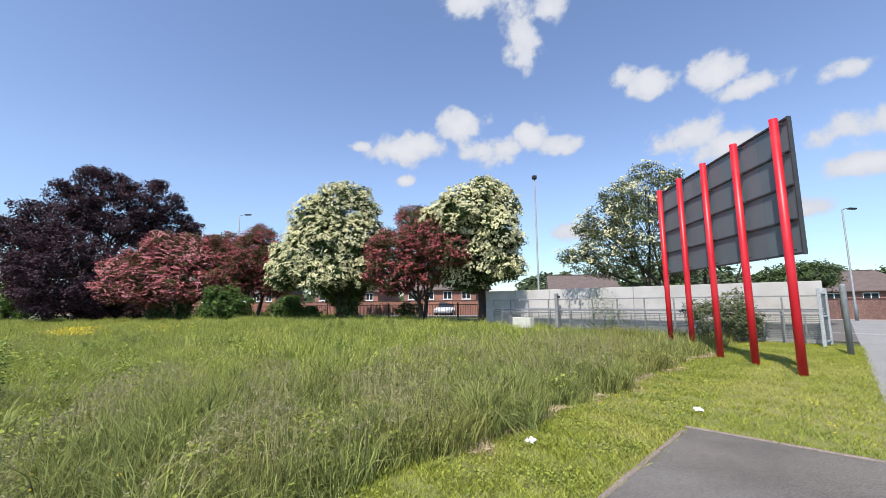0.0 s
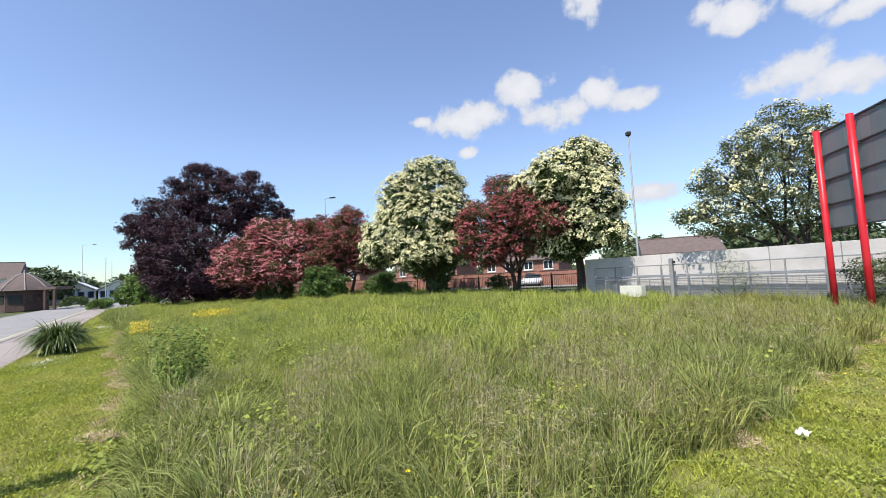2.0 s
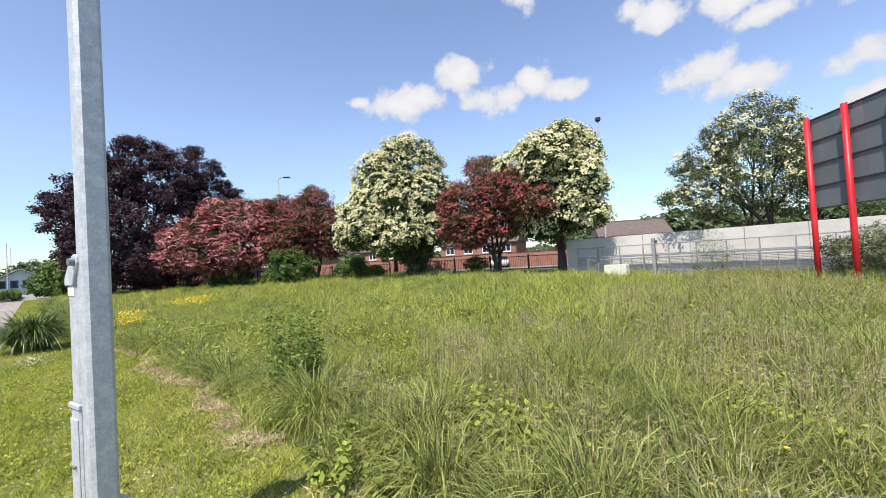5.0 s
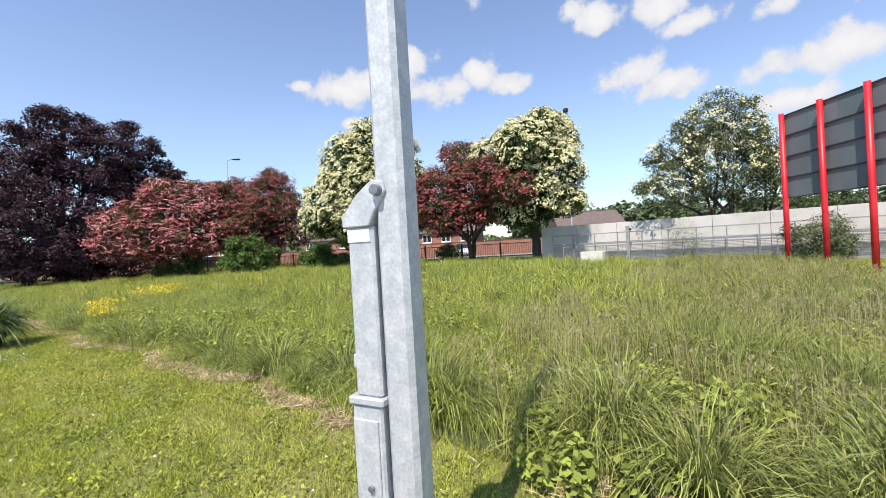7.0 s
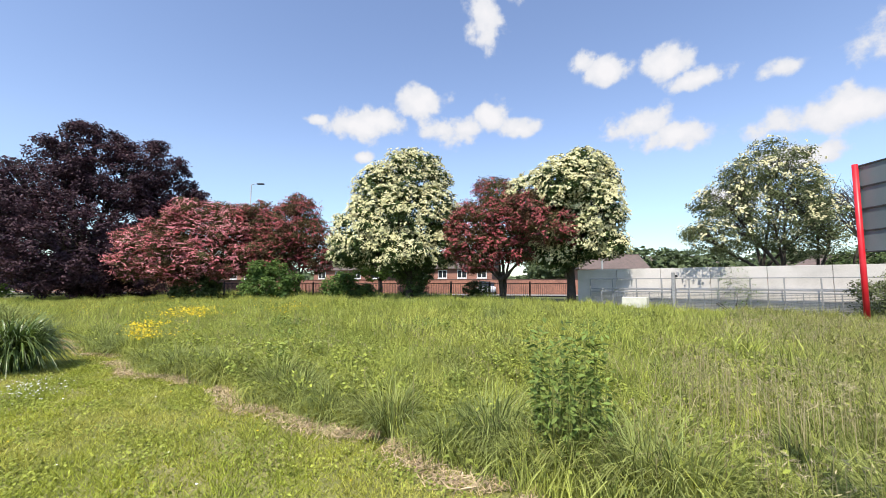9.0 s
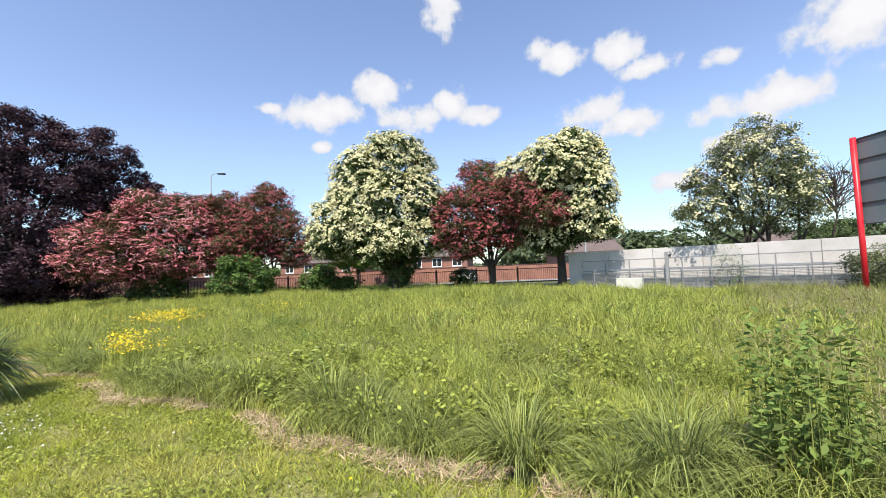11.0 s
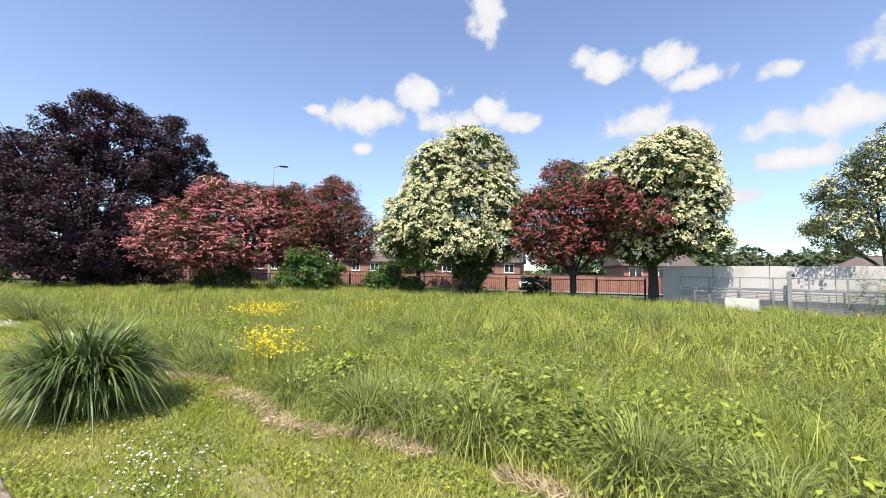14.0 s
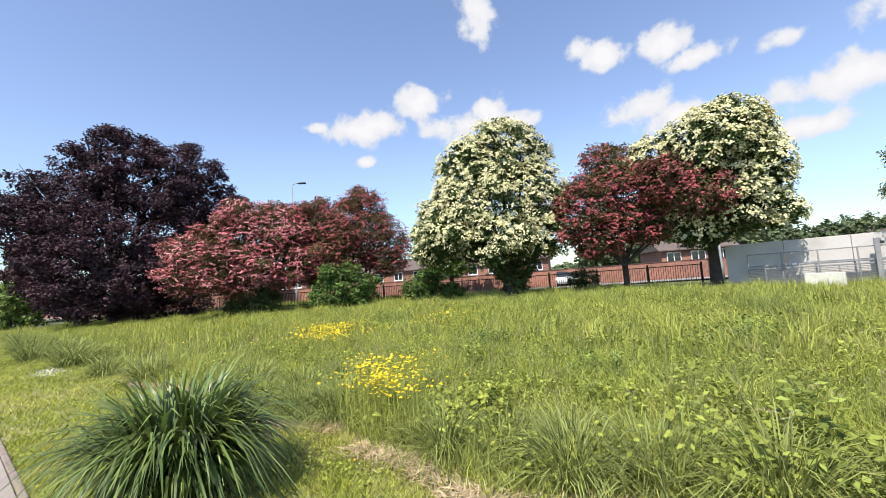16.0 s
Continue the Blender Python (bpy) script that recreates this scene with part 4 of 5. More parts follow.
def build_car(at, turn, paint, label):
    car = thing("car", at, label, "car", turn=turn)
    body = prism([(-2.05, 0.32), (-2.0, 0.72), (-1.35, 0.86), (1.3, 0.95), (2.05, 0.85), (2.1, 0.35)], 1.7)
    bmesh.ops.translate(body, vec=(0, -0.85, 0), verts=body.verts)
    bmesh.ops.bevel(body, geom=body.edges[:], offset=0.07, segments=2, affect="EDGES")
    part("body", body, paint, car, "", True)
    cabin = prism([(-1.0, 0.86), (-0.35, 1.36), (1.1, 1.42), (1.85, 0.92)], 1.44)
    bmesh.ops.translate(cabin, vec=(0, -0.72, 0), verts=cabin.verts)
    bmesh.ops.bevel(cabin, geom=cabin.edges[:], offset=0.05, segments=2, affect="EDGES")
    part("cabin_glass", cabin, GLASS, car)
    roof = box((0.42, 0, 1.415), (1.5, 1.34, 0.06), None, 0.025)
    part("roof", roof, paint, car)
    for x in (-1.3, 1.32):
        for y in (-0.78, 0.78):
            tyre = part("wheel", tube([(x, y - 0.1, 0.32), (x, y + 0.1, 0.32)], [0.32, 0.32], 18), TYRE, car)
            part("rim", tube([(x, y - 0.108, 0.32), (x, y + 0.108, 0.32)], [0.2, 0.2], 14), RIM, tyre)
    for y in (-0.6, 0.6):
        part("headlight", box((-2.02, y, 0.64), (0.06, 0.34, 0.12), None, 0.02), STICKER, car)


p = sr(57.0, 12.6)
build_car((p.x, p.y, -0.115), ang_u + 12, CAR_DARK, "dark parked car at the roadside")
build_car((0.4, 40.6, 0.3), 75, CAR_WHITE, "white car parked on the street behind the railing")


def build_lamp(at, height, reach, turn, label, arm=True):
    lamp = thing("street_lamp", at, label, "street lamp", "street lamps", turn=turn)
    part("column", tube([(0, 0, -0.1), (0, 0, 1.2), (0, 0, 1.25), (0, 0, height)], [0.11, 0.11, 0.075, 0.05], 10), LAMP_GREY, lamp, "", True)
    if arm:
        part("arm", tube([(0, 0, height - 0.03), (reach * 0.5, 0, height + 0.1), (reach, 0, height + 0.12)], [0.04, 0.035, 0.03], 6), LAMP_GREY, lamp)
        head = box((reach + 0.25, 0, height + 0.1), (0.75, 0.26, 0.14), None, 0.05)
        part("lantern", head, GAP, lamp, "dark lantern head")
    elif reach:
        part("lantern", box((0, 0, height + 0.12), (0.35, 0.3, 0.3), None, 0.05), GAP, lamp, "dark floodlight head")
    return lamp


build_lamp((-23.3, 46.2, 0.4), 11.3, 0.7, 0, "tall grey street lamp behind the trees")
build_lamp((7.33, 31.66, 0.3), 11.0, 0.3, 0, "tall slim grey floodlight mast behind the wall", False)
build_lamp((30.6, 30.8, 0.0), 8.4, 0.7, 10, "grey street lamp beside the cross road")
build_lamp((-107.5, 86.5, -0.1), 14.2, 2.4, 20, "tall grey street lamp far along the road")
build_lamp((-73.0, 62.5, -0.1), 8.2, 0, 0, "plain grey pole beside the road", False)
build_lamp((-101, 100, -0.1), 11.0, 0.5, 200, "grey lamp column far along the road", False)
build_lamp((-96, 84, -0.1), 9.5, 0, 200, "thin grey pole far along the road", False)

# ---- the trees ----
build_tree("copper_beech", (-35.6, 41.0),
           [(0.5, 0, 6.0, 6.0, 5.6, 5.2), (-3.0, -0.3, 4.8, 2.7, 3.2, 3.7), (-4.8, 0, 7.4, 2.1, 2.4, 2.0), (-2.6, 0, 9.2, 2.9, 3.0, 2.6), (-1.5, 0, 11.4, 2.4, 2.6, 2.4),
            (0.3, 0, 12.4, 3.0, 3.0, 3.0), (4.5, 0, 12.4, 2.7, 2.8, 2.7), (2.4, -0.6, 10.6, 3.6, 3.2, 3.2), (6.4, 0, 9.4, 2.7, 2.5, 2.3), (4.0, -0.5, 5.4, 3.4, 3.6, 3.8),
            (-0.5, -4.0, 4.0, 3.9, 2.8, 3.5), (4.2, -2.8, 3.6, 3.0, 2.6, 3.0), (-4.9, 0, 11.3, 1.6, 0.8, 0.28), (-6.8, 0, 8.5, 1.2, 0.9, 0.35), (-5.6, 0, 9.7, 1.4, 0.9, 0.4),
            (8.4, 0, 10.3, 1.4, 1.0, 0.5), (-1.4, 0, 14.6, 0.6, 0.6, 0.9), (0.6, 0, 15.3, 0.7, 0.7, 0.8), (5.3, 0, 14.9, 0.9, 0.7, 0.6)],
           "large copper beech with dark purple leaves reaching the grass", LEAF_COPPER, 7000, 14, (0.24, 0.14), 0.5, 0.5, 0.2, seed=11, droop=0.4, turn=34, flat=0.22, lumps=0.2, bulge=0.6, ragged=1.02)
build_tree("pink_hawthorn", (-22.4, 35.4),
           [(0.6, 0, 5.0, 3.7, 3.4, 2.7), (-3.0, -0.5, 4.0, 2.6, 2.4, 2.1), (3.4, 0.2, 5.0, 2.8, 2.8, 2.6), (-0.6, -0.6, 6.3, 2.3, 2.2, 1.4), (-4.6, -0.8, 2.9, 1.4, 1.4, 1.1), (1.0, -1.6, 3.3, 2.7, 2.2, 1.7), (-2.2, -1.0, 2.6, 2.1, 1.8, 1.2), (3.6, -0.8, 3.1, 2.1, 2.0, 1.6), (2.0, 0, 6.7, 2.0, 1.8, 1.0)],
           "spreading hawthorn covered in pink blossom", LEAF_OLIVE, 4300, 11, (0.14, 0.085), 0.36, 0.26, 0.2,
           [(BLOSSOM_PINK, 5200, 0.042, 9, -0.9, 0.5, 0.55, "blossom"), (BLOSSOM_RED, 2300, 0.042, 8, -0.85, 0.6, 0.5, "red_blossom")], 3, 12, droop=0.3, turn=19, flat=0.22, inner=0.9, lumps=0.1, bulge=0.6)
build_tree("red_hawthorn", (-16.0, 34.8),
           [(-0.2, 0, 5.0, 2.6, 2.5, 2.4), (0.5, 0, 6.7, 1.6, 1.5, 1.3), (1.7, -0.2, 4.2, 1.8, 1.9, 2.0), (-2.2, 0.2, 5.8, 1.9, 1.7, 1.7), (-1.4, -0.4, 3.6, 2.2, 1.8, 1.8), (1.9, -0.6, 3.0, 1.4, 1.4, 1.2)],
           "dull red hawthorn in fading blossom", LEAF_OLIVE, 2500, 12, (0.14, 0.09), 0.34, 0.2, 0.2,
           [(BLOSSOM_RED, 2600, 0.044, 8, -0.85, 0.5, 0.45, "blossom")], 2, 13, droop=0.25, turn=8, flat=0.24, lumps=0.1, bulge=0.55)
build_tree("whitebeam", (-7.2, 28.9),
           [(-0.7, 0, 4.9, 3.2, 3.1, 2.9), (0.1, 0, 7.7, 2.2, 2.3, 2.1), (-2.9, -0.4, 4.0, 1.9, 2.1, 1.9), (1.5, -0.3, 5.2, 1.9, 2.0, 2.2), (-1.8, -0.4, 6.9, 1.8, 2.0, 1.7), (-0.6, -1.4, 3.1, 2.0, 1.7, 1.3), (1.7, -0.2, 3.2, 1.5, 1.5, 1.4),
            (-3.7, -0.2, 2.9, 1.2, 1.3, 0.9), (1.2, -0.3, 7.3, 1.2, 1.3, 1.2)],
           "rounded tree thick with cream-white blossom heads", LEAF_GREEN, 2900, 14, (0.16, 0.10), 0.32, 0.26, 0.18,
           [(BLOSSOM_WHITE, 4600, 0.044, 12, -0.65, 2, -0.21, "blossom")], 1, 14, turn=-6, lumps=0.10, bulge=0.55)
build_tree("crimson_hawthorn", (-1.42, 27.4),
           [(0.0, -0.4, 4.9, 2.1, 2.2, 2.0), (-2.0, -0.5, 4.3, 1.6, 1.9, 1.9), (1.9, -3.2, 4.4, 1.5, 1.5, 1.3), (0.4, -0.9, 3.4, 1.6, 1.6, 1.1), (-1.7, -0.8, 3.0, 1.4, 1.4, 1.3), (-0.2, -0.4, 6.5, 1.4, 1.5, 1.3), (-0.8, 0.0, 7.4, 0.8, 0.8, 0.5), (2.6, -3.0, 4.0, 1.0, 1.1, 0.9), (0.9, -2.9, 5.2, 1.4, 1.4, 1.1), (-2.4, -0.8, 3.0, 0.7, 0.9, 0.7)],
           "crimson-blossomed hawthorn between two white trees", LEAF_OLIVE, 3200, 12, (0.13, 0.08), 0.32, 0.2, 0.17,
           [(BLOSSOM_RED, 3700, 0.042, 8, -0.85, 0.35, 0.4, "blossom")], 2, 15, droop=0.3, flat=0.24, lumps=0.1, bulge=0.5)
build_tree("whitebeam", (2.4, 25.95),
           [(-2.3, 0.0, 6.3, 1.5, 1.6, 1.4), (-0.9, -1.5, 6.6, 2.0, 2.1, 1.7), (0.6, -1.9, 5.3, 1.5, 1.9, 2.1), (0.0, -1.1, 4.1, 2.0, 2.1, 2.0), (1.4, -2.2, 3.3, 0.95, 1.1, 0.9), (-1.6, 0.4, 4.2, 1.6, 1.4, 1.9),
            (0.0, -2.0, 7.6, 1.4, 1.4, 0.95), (1.2, -1.8, 6.8, 1.0, 1.2, 1.3), (0.9, -1.9, 7.6, 0.8, 0.9, 0.7), (-1.2, -0.6, 2.9, 1.3, 1.2, 1.0)],
           "tall tree thick with cream-white blossom beside the wall", LEAF_GREEN, 2700, 14, (0.15, 0.10), 0.32, 0.26, 0.24,
           [(BLOSSOM_WHITE, 4200, 0.044, 12, -0.6, 2, -0.20, "blossom")], 1, 16, lumps=0.10, bulge=0.48)
build_tree("whitebeam", (10.8, 21.4),
           [(-0.3, -0.8, 5.0, 2.5, 2.4, 2.1), (-0.2, -0.8, 6.9, 1.8, 1.9, 1.5), (-2.2, -0.6, 4.2, 1.6, 1.7, 1.5), (1.5, -0.8, 4.0, 1.5, 1.7, 1.5), (1.0, -0.8, 6.4, 1.2, 1.4, 1.1), (-3.5, -0.6, 3.7, 1.1, 1.2, 0.9), (-2.6, -0.6, 5.5, 1.2, 1.3, 1.0), (-1.6, -0.7, 6.7, 1.1, 1.2, 0.9)],
           "thin-crowned white-blossomed tree with bare branches behind the wall", LEAF_GREY, 3000, 11, (0.105, 0.07), 0.28, 0.2, 0.25,
           [(BLOSSOM_WHITE, 950, 0.038, 9, -0.4, 2, -0.2, "blossom")], 2, 17, inner=0.1, bare_twigs=12, lumps=0.12, bulge=0.5)
build_tree("bare_tree", (13.6, 20.8), [(0.4, 0, 4.2, 2.4, 2.4, 1.7), (1.5, -0.4, 5.2, 1.9, 1.9, 1.7), (-0.3, 0, 5.4, 1.8, 1.8, 1.6)], "half-bare grey tree behind the wall", LEAF_GREEN, 70, 5, (0.12, 0.08), 0.3, 0.2, 0.25, seed=18, inner=0.0, bare_twigs=40, stems=2, thick=1.3)
build_tree("green_tree", (-9.5, 38.0), [(0, 0, 4.0, 3.0, 3.0, 2.8), (1.2, 0, 5.4, 2.0, 2.0, 1.8)], "fresh green tree behind the hawthorns", LEAF_BRIGHT, 900, 10, (0.24, 0.16), 0.4, 0.2, 0.2, seed=19)
build_tree("shrub", (-16.6, 31.3), [(0, 0, 1.2, 1.3, 1.2, 1.2), (-0.6, -0.1, 1.9, 0.9, 0.9, 0.9), (0.4, 0, 2.3, 0.7, 0.7, 0.6), (1.5, 0, 1.5, 0.8, 0.8, 0.6), (1.2, 0, 0.7, 0.9, 0.9, 0.7), (-1.2, 0, 0.9, 0.7, 0.8, 0.8)],
           "bright green leafy shrub in front of the hawthorn", LEAF_SHRUB, 620, 9, (0.22, 0.11), 0.3, 0.07, 0.2, stems=3, seed=20, category="shrub", lumps=0.2, flat=0.3, bulge=0.35)
build_tree("shrub", (-11.9, 31.4), [(0, 0, 0.8, 1.2, 1.0, 0.8), (0.3, 0, 1.4, 0.7, 0.7, 0.5), (1.6, 0.2, 0.5, 0.9, 0.8, 0.6)], "green leafy shrub beside the white tree", LEAF_SHRUB, 420, 9, (0.20, 0.11), 0.3, 0.06, 0.2, stems=3, seed=21, category="shrub", lumps=0.45, flat=0.3)
build_tree("shrub", (10.6, 15.9), [(0, 0, 0.8, 1.2, 1.0, 0.8), (0.5, 0, 1.4, 0.7, 0.7, 0.6), (-0.6, 0.2, 1.2, 0.6, 0.6, 0.5), (1.0, 0.2, 0.7, 0.8, 0.7, 0.7)], "open green shrub behind the red posts", LEAF_GREY, 460, 9, (0.11, 0.055), 0.24, 0.04, 0.2, stems=3, seed=22, category="shrub", lumps=0.3, inner=0.25, bare_twigs=4, bulge=0.22)
build_tree("sapling", (7.4, 19.6), [(0, 0, 1.0, 0.8, 0.6, 0.8), (0.1, 0, 1.7, 0.7, 0.5, 0.6), (0.8, 0, 0.9, 0.5, 0.4, 0.6)], "thin pale sapling in front of the fence", LEAF_BRIGHT, 200, 5, (0.055, 0.035), 0.14, 0.025, 0.2, stems=4, seed=23, inner=0, category="sapling", bare_twigs=3)
build_tree("ivy_shrub", (-6.9, 29.2), [(0, 0, 0.9, 0.8, 0.8, 1.0), (0.5, 0, 1.9, 0.9, 0.8, 1.0), (-0.6, 0, 1.9, 0.8, 0.8, 0.9)], "dark ivy growth round the trunk of the white tree", LEAF_GREEN, 420, 10, (0.16, 0.11), 0.26, 0.06, 0.2, stems=2, seed=24, category="shrub")
build_tree("ivy_shrub", (-22.2, 34.6), [(0, 0, 0.9, 1.1, 0.9, 1.1), (-1.9, 0.3, 0.7, 0.8, 0.8, 0.9)], "dark ivy growth under the pink hawthorn", LEAF_GREEN, 360, 10, (0.16, 0.11), 0.26, 0.06, 0.2, stems=2, seed=28, category="shrub")
build_tree("shrub", (-44.8, 43.0), [(0.6, 0, 5.7, 1.0, 1.0, 1.6), (0, 0, 2.0, 2.6, 2.2, 2.2), (1.0, 0, 3.8, 1.8, 1.6, 1.8), (-2.0, 0, 1.3, 2.0, 1.8, 1.3)], "fresh green shrub beside the copper beech", LEAF_BRIGHT, 700, 10, (0.3, 0.2), 0.4, 0.1, 0.2, stems=3, seed=25, category="shrub")
build_tree("shrub", (-2.6, 30.0), [(0, 0, 0.6, 0.9, 0.7, 0.6)], "low dark shrub under the trees", LEAF_GREEN, 120, 9, (0.16, 0.1), 0.25, 0.04, 0.2, stems=2, seed=26, category="shrub")


build_tree("tree", (22.6, 26.0), [(0, 0, 2.9, 1.7, 1.6, 1.1), (1.2, 0, 3.1, 1.1, 1.1, 0.9), (-1.6, 0, 2.5, 1.3, 1.3, 1.0)], "dark leafy tree behind the hoarding", LEAF_GREEN, 520, 10, (0.17, 0.11), 0.34, 0.16, 0.2, seed=27)


def far_tree(x, y, r, h, seed, mat=None):
    build_tree("far_tree", (x, y, 0.0), [(0, 0, h * 0.55, r, r, h * 0.4), (r * 0.5, 0, h * 0.45, r * 0.7, r * 0.7, h * 0.3), (-r * 0.5, 0, h * 0.5, r * 0.65, r * 0.65, h * 0.32)],
               "green tree in the distance", mat or LEAF_FAR, 420, 8, (0.7, 0.5), 0.8, 0.25, 0.25, seed=seed)


rng_far = np.random.default_rng(5)
for k, (x, y, r, h) in enumerate([(-98, 70, 6, 8.5), (-125, 118, 7, 9), (-112, 122, 6, 8), (-135, 105, 7, 9), (30, 62, 7, 7.0), (42, 66, 7, 7.5), (18, 64, 6, 6.5), (54, 62, 7, 7.2),
                                  (66, 55, 7, 7.0)]):
    far_tree(x, y, r, h, 40 + k)


def build_backdrop():
    """A far belt of woodland all round."""
    rng = np.random.default_rng(8)
    n = 160
    chunks = []
    for k in range(n):
        q = 2 * math.pi * k / n
        d = 230 + 40 * math.sin(3 * q) + rng.uniform(-12, 12)
        h = rng.uniform(4.5, 8.0)
        c = np.array([math.sin(q) * d, math.cos(q) * d, h * 0.4])
        p = unit(rng.normal(size=(260, 3))) * np.array([7.5, 7.5, h * 0.62]) * rng.uniform(0.7, 1.05, (260, 1)) + c
        p = p[p[:, 2] > 0.0]
        chunks.append(leaf_arrays(rng, p, unit(p - c) + np.array([0, 0, 0.3]) + rng.normal(size=p.shape) * 0.3, 2.6, 1.9))
    v, polys = joined(chunks)
    tagged(mesh_arrays("backdrop_woods", v, polys, LEAF_FAR), "distant belt of green woodland", "woodland", kind="stuff")


build_backdrop()


def hedge(s0, s1, r, h, w, label, seed, mat):
    rng = np.random.default_rng(seed)
    n = int((s1 - s0) * 420)
    s = rng.uniform(s0, s1, n)
    a = rng.uniform(0, math.pi, n)
    fill = rng.uniform(0.2, 1.05, n) ** 0.5
    rr = r + np.cos(a) * w * 0.5 * fill
    z = np.sin(a) ** 0.6 * h * fill
    x, y = s * U2.x + rr * N2.x, s * U2.y + rr * N2.y
    at = np.stack((x, y, z), 1)
    v, q = leaf_arrays(rng, at, rng.normal(size=at.shape) + np.array([0, 0, 0.6]), 0.22, 0.15)
    tagged(mesh_arrays("hedge", v, [q], mat), label, "hedge")


hedge(60, 78, 4.6, 1.0, 1.6, "low clipped green hedge where the pavement ends", 3, LEAF_BRIGHT)
hedge(82, 89, 8.6, 1.5, 3.0, "dark clipped hedge across the road", 4, LEAF_GREEN)

# ---- grass ----
rng = np.random.default_rng(21)


def scatter(n, s0, s1, r0, r1):
    s, r = rng.uniform(s0, s1, n), rng.uniform(r0, r1, n)
    return s, r, np.stack((s * U2.x + r * N2.x, s * U2.y + r * N2.y), 1)


def patch(xy, size, seed):
    """Smooth random field, 0 to 1, for patchy growth."""
    g = np.random.default_rng(seed)
    out = np.zeros(len(xy))
    for k in range(5):
        q, ph = g.uniform(0, 2 * math.pi), g.uniform(0, 6)
        f = 2 * math.pi / (size * g.uniform(0.6, 1.6))
        out += np.sin((xy[:, 0] * math.cos(q) + xy[:, 1] * math.sin(q)) * f + ph)
    return np.clip(0.5 + out / 5.0, 0, 1)


def edge_r(s):
    """Where the meadow ends towards the pavement."""
    return 0.92 + 0.25 * smooth((s - 12.0) / 4.0) + 0.12 * np.sin(s * 1.7) + 0.08 * np.sin(s * 4.1 + 1)


def edge_s(r):
    return 3.1 + 0.12 * np.sin(r * 1.9) + 0.08 * np.sin(r * 4.3)


def meadow(n, s0, s1, r0, r1, h, w, lean, wind=(0.02, 0.02), bias=None, tuft=14, size=0.07):
    """Blades in tufts of their own height and lean; some tufts stand tall, some lie low."""
    m = max(1, n // tuft)
    s, r, xy = scatter(m, s0, s1, r0, r1)
    ok = (r < edge_r(s) - 0.02) & (s > edge_s(r) + 0.02) & (r > WALL_R + 0.55)
    if bias is not None:
        ok &= rng.uniform(0, 1, m) < bias(s, r, xy)
    s, r, xy = s[ok], r[ok], xy[ok]
    near_edge = np.clip(np.minimum(edge_r(s) - r, s - edge_s(r)) / 0.5, 0.0, 1.0)
    grow = (0.42 + 0.6 * patch(xy, 2.2, 3) + 0.55 * patch(xy, 0.75, 5)) * rng.uniform(0.5, 1.35, len(xy)) * (0.85 + 0.15 * near_edge)
    q = rng.uniform(0, 2 * math.pi, len(xy))
    tilt = np.stack((np.cos(q), np.sin(q)), 1) * rng.uniform(0, 0.5, (len(xy), 1))
    xy, grow, tilt = np.repeat(xy, tuft, 0), np.repeat(grow, tuft), np.repeat(tilt, tuft, 0)
    xy = xy + rng.uniform(-1.5, 1.5, xy.shape) * size * (1 + w * 40)
    z = ground_z(xy[:, 0], xy[:, 1]) - 0.03
    hh = h * rng.uniform(0.5, 1.1, len(xy)) * grow
    return blade_arrays(rng, xy, z, hh, w, lean, (wind[0] + tilt[:, 0], wind[1] + tilt[:, 1]))


def put_grass(name, chunks, mat, label):
    v, polys = joined(chunks)
    tagged(mesh_arrays(name, v, polys, mat), label, "grass", kind="stuff")


put_grass("meadow_grass", [
    meadow(132000, 6.4, 24, -3.5, 1.4, 0.38, 0.008, 0.7),
    meadow(90000, 6.2, 34, -12, -3.5, 0.46, 0.018, 0.5),
    meadow(56000, 24, 62, -10, 1.4, 0.42, 0.018, 0.5),
    meadow(54000, 8, 40, -21, -12, 0.40, 0.016, 0.5),
    meadow(20000, 40, 60, -24, -10, 0.42, 0.026, 0.5)],
    GRASS_TALL, "tall uncut meadow grass, green and yellow-green")
put_grass("ripening_grass", [
    meadow(42000, 2.8, 7.0, -3.5, 1.4, 0.46, 0.010, 0.6),
    meadow(56000, 2.8, 6.8, -14, -3.5, 0.47, 0.012, 0.6),
    meadow(16000, 2.8, 8.2, -21, -14, 0.46, 0.016, 0.5)],
    GRASS_RIPE, "tall ripening meadow grass, dull green and brown")
put_grass("coarse_grass", [
    meadow(80000, 3, 24, -3.0, 1.4, 0.40, 0.009, 0.7, bias=lambda s, r, xy: patch(xy, 1.3, 9) ** 2 * 1.3, tuft=26, size=0.09),
    meadow(30000, 3.0, 5.6, -8, 1.2, 0.44, 0.009, 0.7, tuft=26, size=0.09),
    meadow(80000, 2.8, 30, -14, -3.0, 0.46, 0.014, 0.7, bias=lambda s, r, xy: patch(xy, 2.0, 9) ** 2 * 1.2, tuft=26, size=0.1)],
    GRASS_DARK, "coarse blue-green grass patches in the meadow")
put_grass("seeding_grass", [
    meadow(30000, 2.8, 9.0, -12, 0.6, 0.50, 0.006, 0.9, bias=lambda s, r, xy: np.clip(patch(xy, 2.0, 15) * 1.7 - 0.5, 0, 1), tuft=8),
    meadow(14000, 9, 30, -12, 0.8, 0.48, 0.007, 0.7, bias=lambda s, r, xy: patch(xy, 3.5, 15) ** 2, tuft=8)],
    GRASS_SEED, "pale feathery seeding grass tops")


